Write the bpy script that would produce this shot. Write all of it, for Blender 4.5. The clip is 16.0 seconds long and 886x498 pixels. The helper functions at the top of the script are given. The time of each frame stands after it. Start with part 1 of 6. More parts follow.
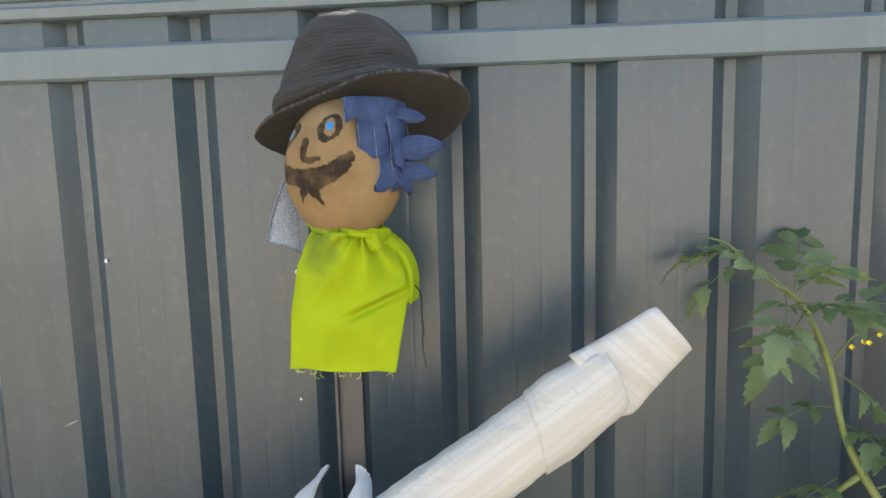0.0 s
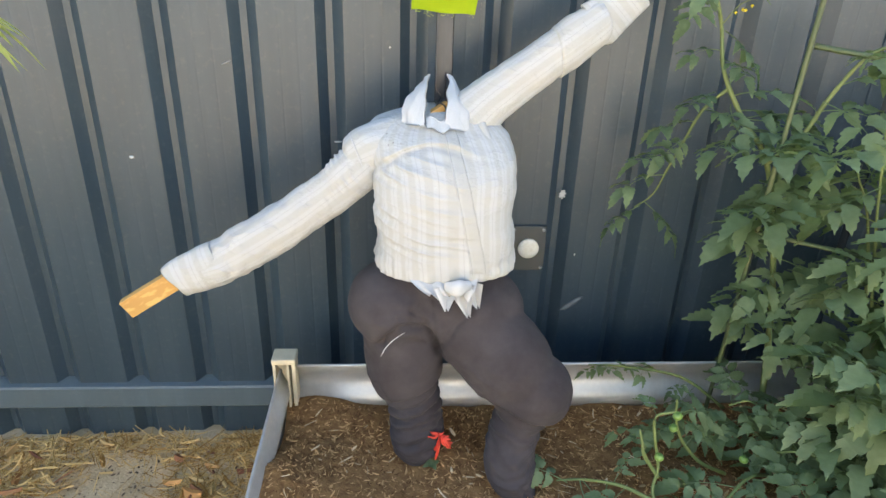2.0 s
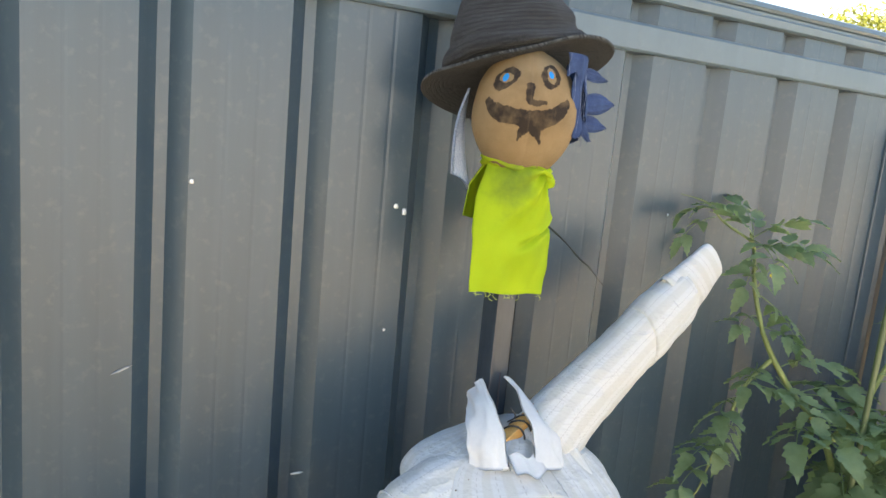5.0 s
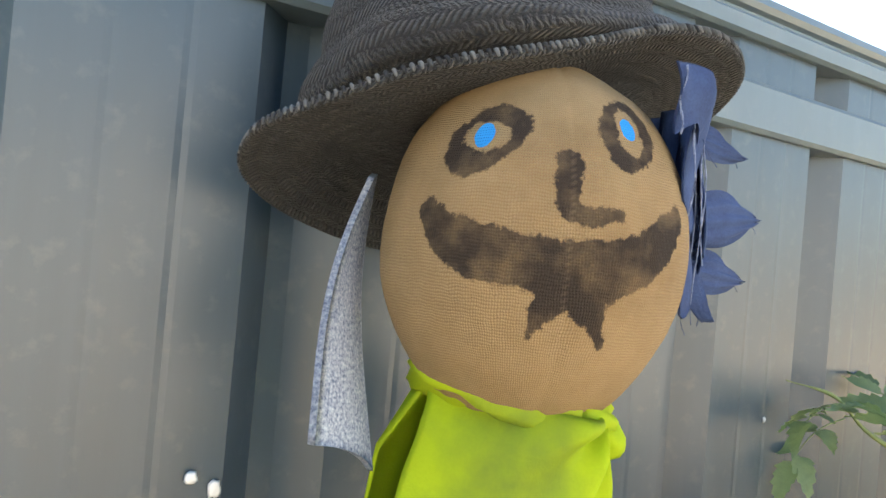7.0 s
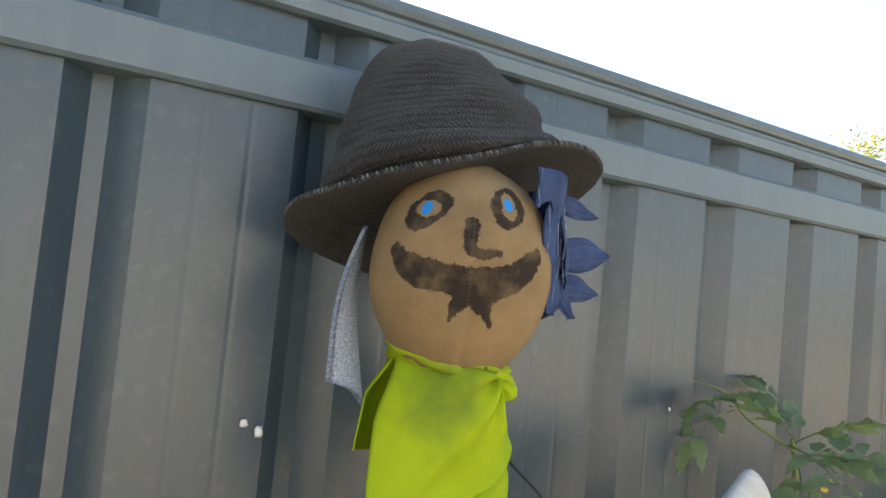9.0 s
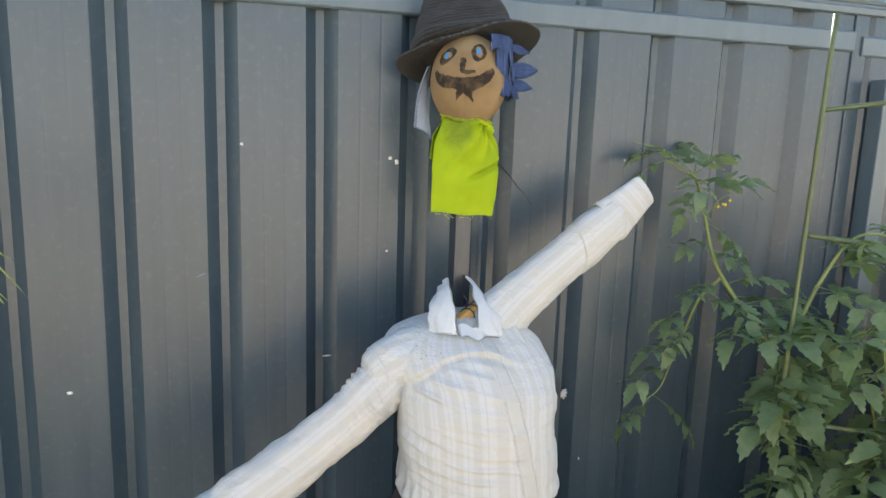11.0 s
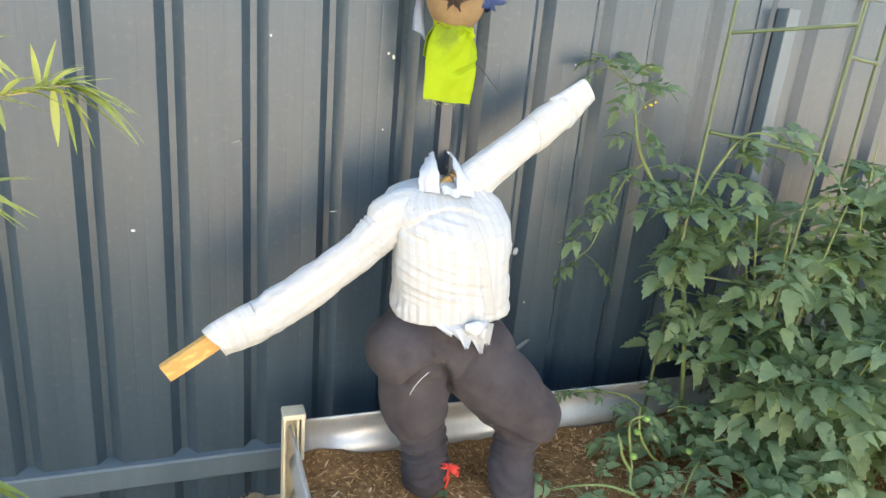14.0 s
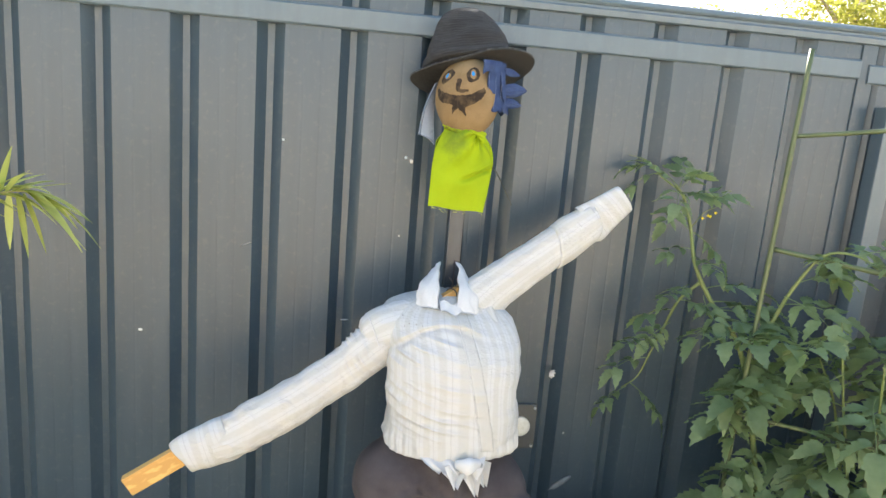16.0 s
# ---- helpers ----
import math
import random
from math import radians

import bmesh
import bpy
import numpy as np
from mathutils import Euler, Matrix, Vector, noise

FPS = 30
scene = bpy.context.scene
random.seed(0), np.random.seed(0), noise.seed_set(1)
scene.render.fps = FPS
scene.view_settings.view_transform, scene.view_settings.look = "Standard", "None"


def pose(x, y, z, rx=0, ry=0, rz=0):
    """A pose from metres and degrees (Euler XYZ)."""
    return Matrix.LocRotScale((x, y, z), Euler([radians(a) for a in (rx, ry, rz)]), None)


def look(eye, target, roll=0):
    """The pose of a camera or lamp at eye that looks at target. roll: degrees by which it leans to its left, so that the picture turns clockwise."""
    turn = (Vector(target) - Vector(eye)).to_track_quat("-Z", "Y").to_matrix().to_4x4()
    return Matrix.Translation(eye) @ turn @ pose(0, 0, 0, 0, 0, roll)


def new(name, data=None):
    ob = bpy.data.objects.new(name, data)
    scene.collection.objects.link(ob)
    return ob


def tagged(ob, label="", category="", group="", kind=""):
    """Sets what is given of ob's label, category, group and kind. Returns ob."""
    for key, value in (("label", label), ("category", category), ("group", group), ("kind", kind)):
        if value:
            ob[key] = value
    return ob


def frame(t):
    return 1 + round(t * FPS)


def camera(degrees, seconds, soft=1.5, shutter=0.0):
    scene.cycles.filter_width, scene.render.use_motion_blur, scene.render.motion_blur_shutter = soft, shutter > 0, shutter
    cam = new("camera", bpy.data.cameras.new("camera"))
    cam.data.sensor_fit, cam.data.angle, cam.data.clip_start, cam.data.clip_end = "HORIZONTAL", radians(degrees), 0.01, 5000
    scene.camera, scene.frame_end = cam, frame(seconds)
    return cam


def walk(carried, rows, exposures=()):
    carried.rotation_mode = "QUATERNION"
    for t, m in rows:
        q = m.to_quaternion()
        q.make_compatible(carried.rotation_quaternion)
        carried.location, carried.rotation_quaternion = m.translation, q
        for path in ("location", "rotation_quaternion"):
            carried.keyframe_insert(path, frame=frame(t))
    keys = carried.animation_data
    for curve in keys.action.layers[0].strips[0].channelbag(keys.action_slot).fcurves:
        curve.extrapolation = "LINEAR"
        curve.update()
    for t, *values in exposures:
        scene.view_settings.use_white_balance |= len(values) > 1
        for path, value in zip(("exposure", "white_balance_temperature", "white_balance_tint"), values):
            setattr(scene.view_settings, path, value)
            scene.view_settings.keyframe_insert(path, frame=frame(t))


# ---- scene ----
cam = camera(66.6, 16.0)

PATH = [
    (0, (-0.164, -0.969, 1.489), (-0.335, 1.007, 1.23), -1.5),
    (0.5, (-0.151, -1.157, 1.467), (-0.344, 0.823, 1.269), -1.3),
    (1, (-0.245, -1.221, 1.429), (-0.433, 0.736, 1.06), 1.8),
    (1.5, (-0.379, -1.338, 1.438), (-0.504, 0.562, 0.828), 1.7),
    (2, (-0.446, -1.594, 1.401), (-0.318, 0.199, 0.524), 2.0),
    (2.5, (-0.48, -1.676, 1.41), (-0.347, -0.003, 0.323), 1.3),
    (3, (-0.497, -1.674, 1.413), (-0.229, 0.053, 0.44), 4.4),
    (3.5, (-0.549, -1.535, 1.428), (-0.122, 0.288, 0.723), 4.4),
    (4, (-0.626, -1.328, 1.437), (-0.158, 0.563, 0.985), 2.1),
    (4.5, (-0.739, -1.152, 1.425), (-0.234, 0.703, 0.873), 2.7),
    (5, (-0.852, -0.96, 1.435), (0.021, 0.812, 1.122), 5.3),
    (5.2, (-0.842, -0.874, 1.431), (0.103, 0.866, 1.149), 4.4),
    (7.5, (-0.518, -0.39, 1.48), (0.512, 1.323, 1.555), 5.0),
    (8, (-0.516, -0.393, 1.474), (0.495, 1.329, 1.581), 5.4),
    (8.5, (-0.545, -0.435, 1.489), (0.439, 1.301, 1.623), 4.7),
    (9, (-0.635, -0.608, 1.469), (0.376, 1.114, 1.579), 5.5),
    (9.5, (-0.747, -0.875, 1.416), (0.198, 0.887, 1.371), 1.0),
    (9.7, (-0.752, -0.978, 1.419), (0.144, 0.804, 1.274), 0.6),
    (11.8, (-0.769, -1.555, 1.369), (-0.358, 0.366, 0.995), 1.4),
    (12, (-0.798, -1.596, 1.374), (-0.385, 0.319, 0.968), 0.3),
    (12.5, (-0.892, -1.63, 1.404), (-0.496, 0.204, 0.712), 1.3),
    (13, (-0.985, -1.676, 1.401), (-0.53, 0.057, 0.512), 4.3),
    (13.5, (-0.965, -1.708, 1.415), (-0.424, 0.069, 0.675), 3.6),
    (14, (-0.946, -1.748, 1.405), (-0.258, 0.025, 0.784), 5.2),
    (14.5, (-0.879, -1.723, 1.439), (-0.42, 0.122, 0.82), 3.7),
    (15, (-0.723, -1.656, 1.433), (-0.336, 0.209, 0.824), 5.7),
    (15.5, (-0.615, -1.651, 1.442), (-0.406, 0.272, 0.933), 3.8),
    (16, (-0.6, -1.667, 1.441), (-0.316, 0.274, 1.052), 4.7),
]
EXPOSURE = [  # time, stops, white point
    (0, 2.0, 7100), (1.0, 1.88, 6650), (1.5, 1.92, 6650), (2.0, 2.25, 6850), (2.5, 2.55, 7100), (3.0, 2.60, 6650), (3.5, 2.50, 6500), (4.0, 2.25, 6700), (4.5, 2.10, 6750), (5.2, 2.27, 6900),
    (7.5, 2.4, 6900), (8.5, 2.15, 6800), (9.0, 1.75, 7000), (9.3, 1.1, 7100), (9.5, 0.9, 7200), (9.8, 1.25, 7100), (11.8, 2.08, 6700), (12.5, 2.3, 6850), (13.0, 2.52, 7100), (13.5, 2.62, 6850), (14.8, 2.55, 7000), (16, 2.25, 6950)]
walk(cam, [(t, look(eye, target, roll)) for t, eye, target, roll in PATH], [(t, e, k, 6) for t, e, k in EXPOSURE])

# ---------------------------------------------------------------- light
SUN_EL, SUN_AZ = radians(33), radians(-7)
SUN_DIR = Vector((math.sin(SUN_AZ) * math.cos(SUN_EL), math.cos(SUN_AZ) * math.cos(SUN_EL), math.sin(SUN_EL)))
world = bpy.data.worlds.new("world")
scene.world = world
world.use_nodes = True
wn = world.node_tree
sky = wn.nodes.new("ShaderNodeTexSky")
sky.sky_type, sky.sun_disc = "NISHITA", False
sky.sun_elevation, sky.sun_rotation = SUN_EL, SUN_AZ
sky.air_density, sky.dust_density, sky.ozone_density = 1.0, 2.5, 1.0
wn.nodes["Background"].inputs["Strength"].default_value = 0.14
wn.links.new(sky.outputs[0], wn.nodes["Background"].inputs["Color"])
sun = new("sun", bpy.data.lights.new("sun", "SUN"))
sun.data.energy, sun.data.angle, sun.data.color = 4.0, radians(0.55), (1.0, 0.95, 0.87)
sun.matrix_world = look(SUN_DIR * 30, (0, 0, 0))


# ---------------------------------------------------------------- materials
def ramp(nt, fac, stops):
    r = nt.nodes.new("ShaderNodeValToRGB")
    els = r.color_ramp.elements
    while len(els) < len(stops):
        els.new(0.5)
    for e, (p, c) in zip(els, stops):
        e.position = p
        e.color = (*c, 1) if len(c) == 3 else c
    nt.links.new(fac, r.inputs[0])
    return r.outputs[0]


def noise_tex(nt, scale, detail=4.0, rough=0.55, vec=None, stretch=None):
    n = nt.nodes.new("ShaderNodeTexNoise")
    n.inputs["Scale"].default_value, n.inputs["Detail"].default_value, n.inputs["Roughness"].default_value = scale, detail, rough
    if vec is None:
        vec = nt.nodes.new("ShaderNodeTexCoord").outputs["Object"]
    if stretch:
        m = nt.nodes.new("ShaderNodeMapping")
        m.inputs["Scale"].default_value = stretch
        nt.links.new(vec, m.inputs[0])
        vec = m.outputs[0]
    nt.links.new(vec, n.inputs["Vector"])
    return n.outputs["Fac"]


def bump(nt, height, strength, dist, base=None):
    b = nt.nodes.new("ShaderNodeBump")
    b.inputs["Strength"].default_value, b.inputs["Distance"].default_value = strength, dist
    nt.links.new(height, b.inputs["Height"])
    if base is not None:
        nt.links.new(base, b.inputs["Normal"])
    return b.outputs[0]


def mix(nt, fac, a, b, mode="MIX"):
    m = nt.nodes.new("ShaderNodeMix")
    m.data_type, m.blend_type = "RGBA", mode
    for sock, val in ((m.inputs[0], fac), (m.inputs[6], a), (m.inputs[7], b)):
        if isinstance(val, bpy.types.NodeSocket):
            nt.links.new(val, sock)
        elif isinstance(val, (int, float)):
            sock.default_value = val
        else:
            sock.default_value = (*val, 1)
    return m.outputs[2]


def calc(nt, op, a, b=None, c=None, clamp=False):
    m = nt.nodes.new("ShaderNodeMath")
    m.operation, m.use_clamp = op, clamp
    for sock, val in zip(m.inputs, (a, b, c)):
        if isinstance(val, bpy.types.NodeSocket):
            nt.links.new(val, sock)
        elif val is not None:
            sock.default_value = val
    return m.outputs[0]


def material(name, rough=0.6, metal=0.0, spec=0.5):
    m = bpy.data.materials.new(name)
    m.use_nodes = True
    p = m.node_tree.nodes["Principled BSDF"]
    p.inputs["Roughness"].default_value, p.inputs["Metallic"].default_value = rough, metal
    p.inputs["Specular IOR Level"].default_value = spec
    return m, m.node_tree, p


def simple(name, dark, light, scale=20, rough=0.7, metal=0.0, bumpy=0.3, dist=0.002, stretch=None, fine=200, spec=0.5, island=0.0):
    """Two tones mixed by coarse and fine noise, with a fine relief."""
    m, nt, p = material(name, rough, metal, spec)
    a = noise_tex(nt, scale, 5, 0.6, stretch=stretch)
    b = noise_tex(nt, fine, 3, 0.6, stretch=stretch)
    f = calc(nt, "ADD", calc(nt, "MULTIPLY", a, 0.7), calc(nt, "MULTIPLY", b, 0.3))
    if island:
        g = nt.nodes.new("ShaderNodeNewGeometry").outputs["Random Per Island"]
        f = calc(nt, "ADD", calc(nt, "MULTIPLY", f, 1 - island), calc(nt, "MULTIPLY", g, island))
    nt.links.new(ramp(nt, f, [(0.3, dark), (0.7, light)]), p.inputs["Base Color"])
    nt.links.new(bump(nt, f, bumpy, dist), p.inputs["Normal"])
    return m


def translucent(m, colour, amount):
    """Lets part of the light through a thin sheet such as a leaf or cloth."""
    nt = m.node_tree
    p, out = nt.nodes["Principled BSDF"], nt.nodes["Material Output"]
    t = nt.nodes.new("ShaderNodeBsdfTranslucent")
    t.inputs["Color"].default_value = (*colour, 1)
    x = nt.nodes.new("ShaderNodeMixShader")
    x.inputs[0].default_value = amount
    nt.links.new(p.outputs[0], x.inputs[1])
    nt.links.new(t.outputs[0], x.inputs[2])
    nt.links.new(x.outputs[0], out.inputs[0])
    return m


def fence_paint(name, base, rough):
    m, nt, p = material(name, rough, 0.0, 0.6)
    streak = noise_tex(nt, 5, 5, 0.6, stretch=(6, 6, 0.35))
    dust = noise_tex(nt, 60, 4, 0.6)
    col = mix(nt, ramp(nt, streak, [(0.42, (0, 0, 0)), (0.80, (0.32, 0.32, 0.32))]), base, [c * 1.5 + 0.02 for c in base])
    col = mix(nt, ramp(nt, dust, [(0.55, (0, 0, 0)), (0.85, (0.25, 0.25, 0.25))]), col, (0.19, 0.205, 0.195))
    nt.links.new(col, p.inputs["Base Color"])
    nt.links.new(calc(nt, "ADD", calc(nt, "MULTIPLY", streak, 0.18), rough - 0.09), p.inputs["Roughness"])
    wob = noise_tex(nt, 3.0, 2, 0.5, stretch=(2.5, 2.5, 0.6))
    nt.links.new(bump(nt, wob, 0.25, 0.012, bump(nt, dust, 0.12, 0.0006)), p.inputs["Normal"])
    return m


FENCE = fence_paint("fence_paint", (0.032, 0.054, 0.074), 0.34)
RAIL = fence_paint("rail_paint", (0.085, 0.118, 0.140), 0.40)


def shirt_cloth(name, along=True):
    """White cotton with broad cream stripes and fine dashed stitching; UV in metres."""
    m, nt, p = material(name, 0.85, 0.0, 0.25)
    uv = nt.nodes.new("ShaderNodeUVMap").outputs[0]
    s = nt.nodes.new("ShaderNodeSeparateXYZ")
    nt.links.new(uv, s.inputs[0])
    u, v = (s.outputs[0], s.outputs[1]) if along else (s.outputs[1], s.outputs[0])
    f = calc(nt, "FRACT", calc(nt, "DIVIDE", u, 0.031))
    band = ramp(nt, f, [(0.0, (0, 0, 0)), (0.08, (1, 1, 1)), (0.45, (1, 1, 1)), (0.53, (0, 0, 0))])
    line = ramp(nt, calc(nt, "ABSOLUTE", calc(nt, "SUBTRACT", f, 0.76)), [(0.010, (1, 1, 1)), (0.03, (0, 0, 0))])
    dash = calc(nt, "GREATER_THAN", calc(nt, "FRACT", calc(nt, "DIVIDE", v, 0.0042)), 0.45)
    blot = noise_tex(nt, 14, 4, 0.6)
    col = mix(nt, band, (0.575, 0.588, 0.592), (0.520, 0.526, 0.508))
    col = mix(nt, calc(nt, "MULTIPLY", calc(nt, "MULTIPLY", line, dash), 0.42), col, (0.16, 0.15, 0.14))
    col = mix(nt, ramp(nt, blot, [(0.5, (0, 0, 0)), (0.8, (0.4, 0.4, 0.4))]), col, (0.54, 0.52, 0.46))
    nt.links.new(col, p.inputs["Base Color"])
    crumple = noise_tex(nt, 38, 5, 0.62)
    crease = calc(nt, "POWER", calc(nt, "SUBTRACT", 1.0, calc(nt, "ABSOLUTE", calc(nt, "MULTIPLY_ADD", noise_tex(nt, 11, 4, 0.6, stretch=(1.0, 1.0, 1.9)), 2.0, -1.0))), 9.0)
    fold_n = bump(nt, crease, 0.34, 0.005)
    weave = noise_tex(nt, 900, 2, 0.5)
    nt.links.new(bump(nt, crumple, 0.42, 0.006, bump(nt, weave, 0.25, 0.0004, fold_n)), p.inputs["Normal"])
    return translucent(m, (0.8, 0.8, 0.76), 0.18)


SHIRT = shirt_cloth("shirt_cotton")
CUFF = shirt_cloth("cuff_cotton", False)
PLAIN = translucent(simple("collar_cotton", (0.56, 0.575, 0.585), (0.66, 0.67, 0.675), 25, 0.85, 0, 0.35, 0.003, spec=0.25), (0.82, 0.84, 0.88), 0.2)


def leggings():
    m, nt, p = material("leggings_cotton", 0.92, 0.0, 0.2)
    a, b = noise_tex(nt, 9, 4, 0.6), noise_tex(nt, 700, 2, 0.6)
    c = ramp(nt, a, [(0.3, (0.040, 0.034, 0.037)), (0.7, (0.072, 0.063, 0.066))])
    c = mix(nt, ramp(nt, b, [(0.62, (0, 0, 0)), (0.8, (0.3, 0.3, 0.3))]), c, (0.16, 0.14, 0.14))
    nt.links.new(c, p.inputs["Base Color"])
    p.inputs["Sheen Weight"].default_value, p.inputs["Sheen Roughness"].default_value = 0.04, 0.5
    nt.links.new(bump(nt, noise_tex(nt, 40, 4, 0.6), 0.3, 0.004, bump(nt, b, 0.3, 0.0005)), p.inputs["Normal"])
    return m


LEGS = leggings()


def hessian():
    """Tan knitted hessian; the dark and blue felt-pen marks come from the mesh's paint layer."""
    m, nt, p = material("hessian_face", 0.9, 0.0, 0.2)
    uv = nt.nodes.new("ShaderNodeUVMap").outputs[0]
    s = nt.nodes.new("ShaderNodeSeparateXYZ")
    nt.links.new(uv, s.inputs[0])
    wob = calc(nt, "MULTIPLY", noise_tex(nt, 60, 4, 0.7), 0.0042)
    rows = calc(nt, "SINE", calc(nt, "MULTIPLY", calc(nt, "ADD", s.outputs[1], wob), 2 * math.pi / 0.00135))
    cols = calc(nt, "SINE", calc(nt, "MULTIPLY", calc(nt, "ADD", s.outputs[0], wob), 2 * math.pi / 0.00115))
    weave = calc(nt, "MULTIPLY", calc(nt, "ADD", rows, 1.3), calc(nt, "ADD", cols, 1.3))
    tone = noise_tex(nt, 12, 5, 0.65)
    c = ramp(nt, tone, [(0.3, (0.195, 0.134, 0.066)), (0.7, (0.335, 0.242, 0.130))])
    c = mix(nt, ramp(nt, calc(nt, "DIVIDE", weave, 5.3), [(0.02, (0.5, 0.5, 0.5)), (0.4, (0, 0, 0))]), c, (0.17, 0.10, 0.05))
    paint = nt.nodes.new("ShaderNodeVertexColor")
    paint.layer_name = "paint"
    sep = nt.nodes.new("ShaderNodeSeparateColor")
    nt.links.new(paint.outputs[0], sep.inputs[0])
    rag = noise_tex(nt, 130, 5, 0.75)
    patch = noise_tex(nt, 45, 4, 0.6)
    k = calc(nt, "ADD", sep.outputs[0], calc(nt, "MULTIPLY", calc(nt, "SUBTRACT", rag, 0.5), 1.5))
    k = ramp(nt, k, [(0.44, (0, 0, 0)), (0.60, (1, 1, 1))])
    k = calc(nt, "MULTIPLY", k, ramp(nt, patch, [(0.34, (0.60, 0.60, 0.60)), (0.56, (0.96, 0.96, 0.96))]))
    c = mix(nt, k, c, (0.022, 0.017, 0.015))
    c = mix(nt, ramp(nt, sep.outputs[2], [(0.45, (0, 0, 0)), (0.55, (1, 1, 1))]), c, (0.02, 0.24, 0.62))
    c = mix(nt, calc(nt, "MULTIPLY", sep.outputs[1], 0.16), c, (0.42, 0.30, 0.19))
    nt.links.new(c, p.inputs["Base Color"])
    nt.links.new(bump(nt, weave, 0.5, 0.0004, bump(nt, tone, 0.25, 0.004)), p.inputs["Normal"])
    return m


FACE = hessian()


def knit():
    """Charcoal lace knit: rows of slanted stitches that alternate, with sunk courses between; UV in metres."""
    m, nt, p = material("hat_knit", 0.95, 0.0, 0.15)
    uv = nt.nodes.new("ShaderNodeUVMap").outputs[0]
    s = nt.nodes.new("ShaderNodeSeparateXYZ")
    nt.links.new(uv, s.inputs[0])
    jig = calc(nt, "MULTIPLY", calc(nt, "SUBTRACT", noise_tex(nt, 90, 4, 0.7), 0.5), 0.008)
    u, v = calc(nt, "ADD", s.outputs[0], jig), calc(nt, "ADD", s.outputs[1], jig)
    row = calc(nt, "FRACT", calc(nt, "DIVIDE", v, 0.0125))
    lean = calc(nt, "SUBTRACT", calc(nt, "MULTIPLY", calc(nt, "GREATER_THAN", row, 0.5), 2.0), 1.0)
    slant = calc(nt, "ADD", calc(nt, "DIVIDE", u, 0.0031), calc(nt, "MULTIPLY", lean, calc(nt, "DIVIDE", v, 0.0052)))
    stitch = calc(nt, "SINE", calc(nt, "MULTIPLY", slant, 2 * math.pi))
    course = calc(nt, "ABSOLUTE", calc(nt, "SINE", calc(nt, "MULTIPLY", row, 2 * math.pi)))
    fuzz = noise_tex(nt, 420, 3, 0.7)
    blot = noise_tex(nt, 30, 3, 0.6)
    h = calc(nt, "ADD", calc(nt, "MULTIPLY", calc(nt, "ADD", stitch, 0.6), calc(nt, "MULTIPLY", course, 0.8)), calc(nt, "MULTIPLY", fuzz, 1.1))
    c = ramp(nt, calc(nt, "MULTIPLY_ADD", h, 0.30, 0.05), [(0.10, (0.013, 0.014, 0.016)), (0.55, (0.044, 0.046, 0.049)), (0.95, (0.125, 0.130, 0.132))])
    c = mix(nt, ramp(nt, blot, [(0.45, (0, 0, 0)), (0.75, (0.5, 0.5, 0.5))]), c, (0.022, 0.022, 0.023))
    nt.links.new(c, p.inputs["Base Color"])
    p.inputs["Sheen Weight"].default_value = 0.10
    nt.links.new(bump(nt, h, 0.8, 0.0018), p.inputs["Normal"])
    return m


HAT = knit()
HATEDGE = simple("hat_edge_yarn", (0.024, 0.025, 0.027), (0.115, 0.120, 0.122), 300, 0.95, 0, 0.4, 0.001, spec=0.15, island=0.5)
def lime_cloth():
    """Lime cotton with a grey-green grime patch near the tie."""
    m = simple("lime_cloth", (0.32, 0.44, 0.010), (0.44, 0.56, 0.016), 12, 0.8, 0, 0.35, 0.004, fine=700, spec=0.3)
    nt, p = m.node_tree, m.node_tree.nodes["Principled BSDF"]
    old = p.inputs["Base Color"].links[0].from_socket
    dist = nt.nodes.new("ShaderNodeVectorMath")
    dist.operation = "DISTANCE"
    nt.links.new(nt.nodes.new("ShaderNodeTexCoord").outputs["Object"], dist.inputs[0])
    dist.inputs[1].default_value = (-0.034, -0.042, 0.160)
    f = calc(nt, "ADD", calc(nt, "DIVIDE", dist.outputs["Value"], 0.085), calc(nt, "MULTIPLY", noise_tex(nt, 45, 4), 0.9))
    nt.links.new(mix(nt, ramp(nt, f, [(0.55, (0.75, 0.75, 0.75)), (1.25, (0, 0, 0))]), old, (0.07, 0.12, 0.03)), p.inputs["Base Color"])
    return translucent(m, (0.42, 0.62, 0.016), 0.30)


GREEN = lime_cloth()
DENIM = simple("blue_denim", (0.014, 0.026, 0.075), (0.050, 0.082, 0.185), 40, 0.85, 0, 0.4, 0.001, fine=900, spec=0.2)
FRAY = simple("frayed_denim_edge", (0.04, 0.06, 0.13), (0.24, 0.28, 0.38), 300, 0.9, 0, 0.4, 0.001, fine=900, spec=0.2)
JERSEY = simple("grey_blue_jersey", (0.010, 0.034, 0.11), (0.52, 0.57, 0.64), 620, 0.9, 0, 0.4, 0.001, fine=900, spec=0.2)
THREAD = simple("loose_thread", (0.018, 0.020, 0.018), (0.06, 0.06, 0.05), 50)
LIMETHREAD = simple("lime_thread", (0.40, 0.50, 0.08), (0.55, 0.65, 0.15), 50)
SEAM = simple("seam_thread_grey", (0.30, 0.31, 0.30), (0.42, 0.42, 0.40), 50)
WHITETHREAD = simple("white_thread", (0.7, 0.68, 0.66), (0.85, 0.84, 0.82), 50)
STEEL = simple("dark_steel_stake", (0.018, 0.026, 0.036), (0.036, 0.050, 0.066), 18, 0.26, 0.0, 0.3, 0.001, stretch=(1, 1, 0.2))
RED = simple("red_ribbon", (0.62, 0.03, 0.02), (0.85, 0.10, 0.06), 60, 0.5)
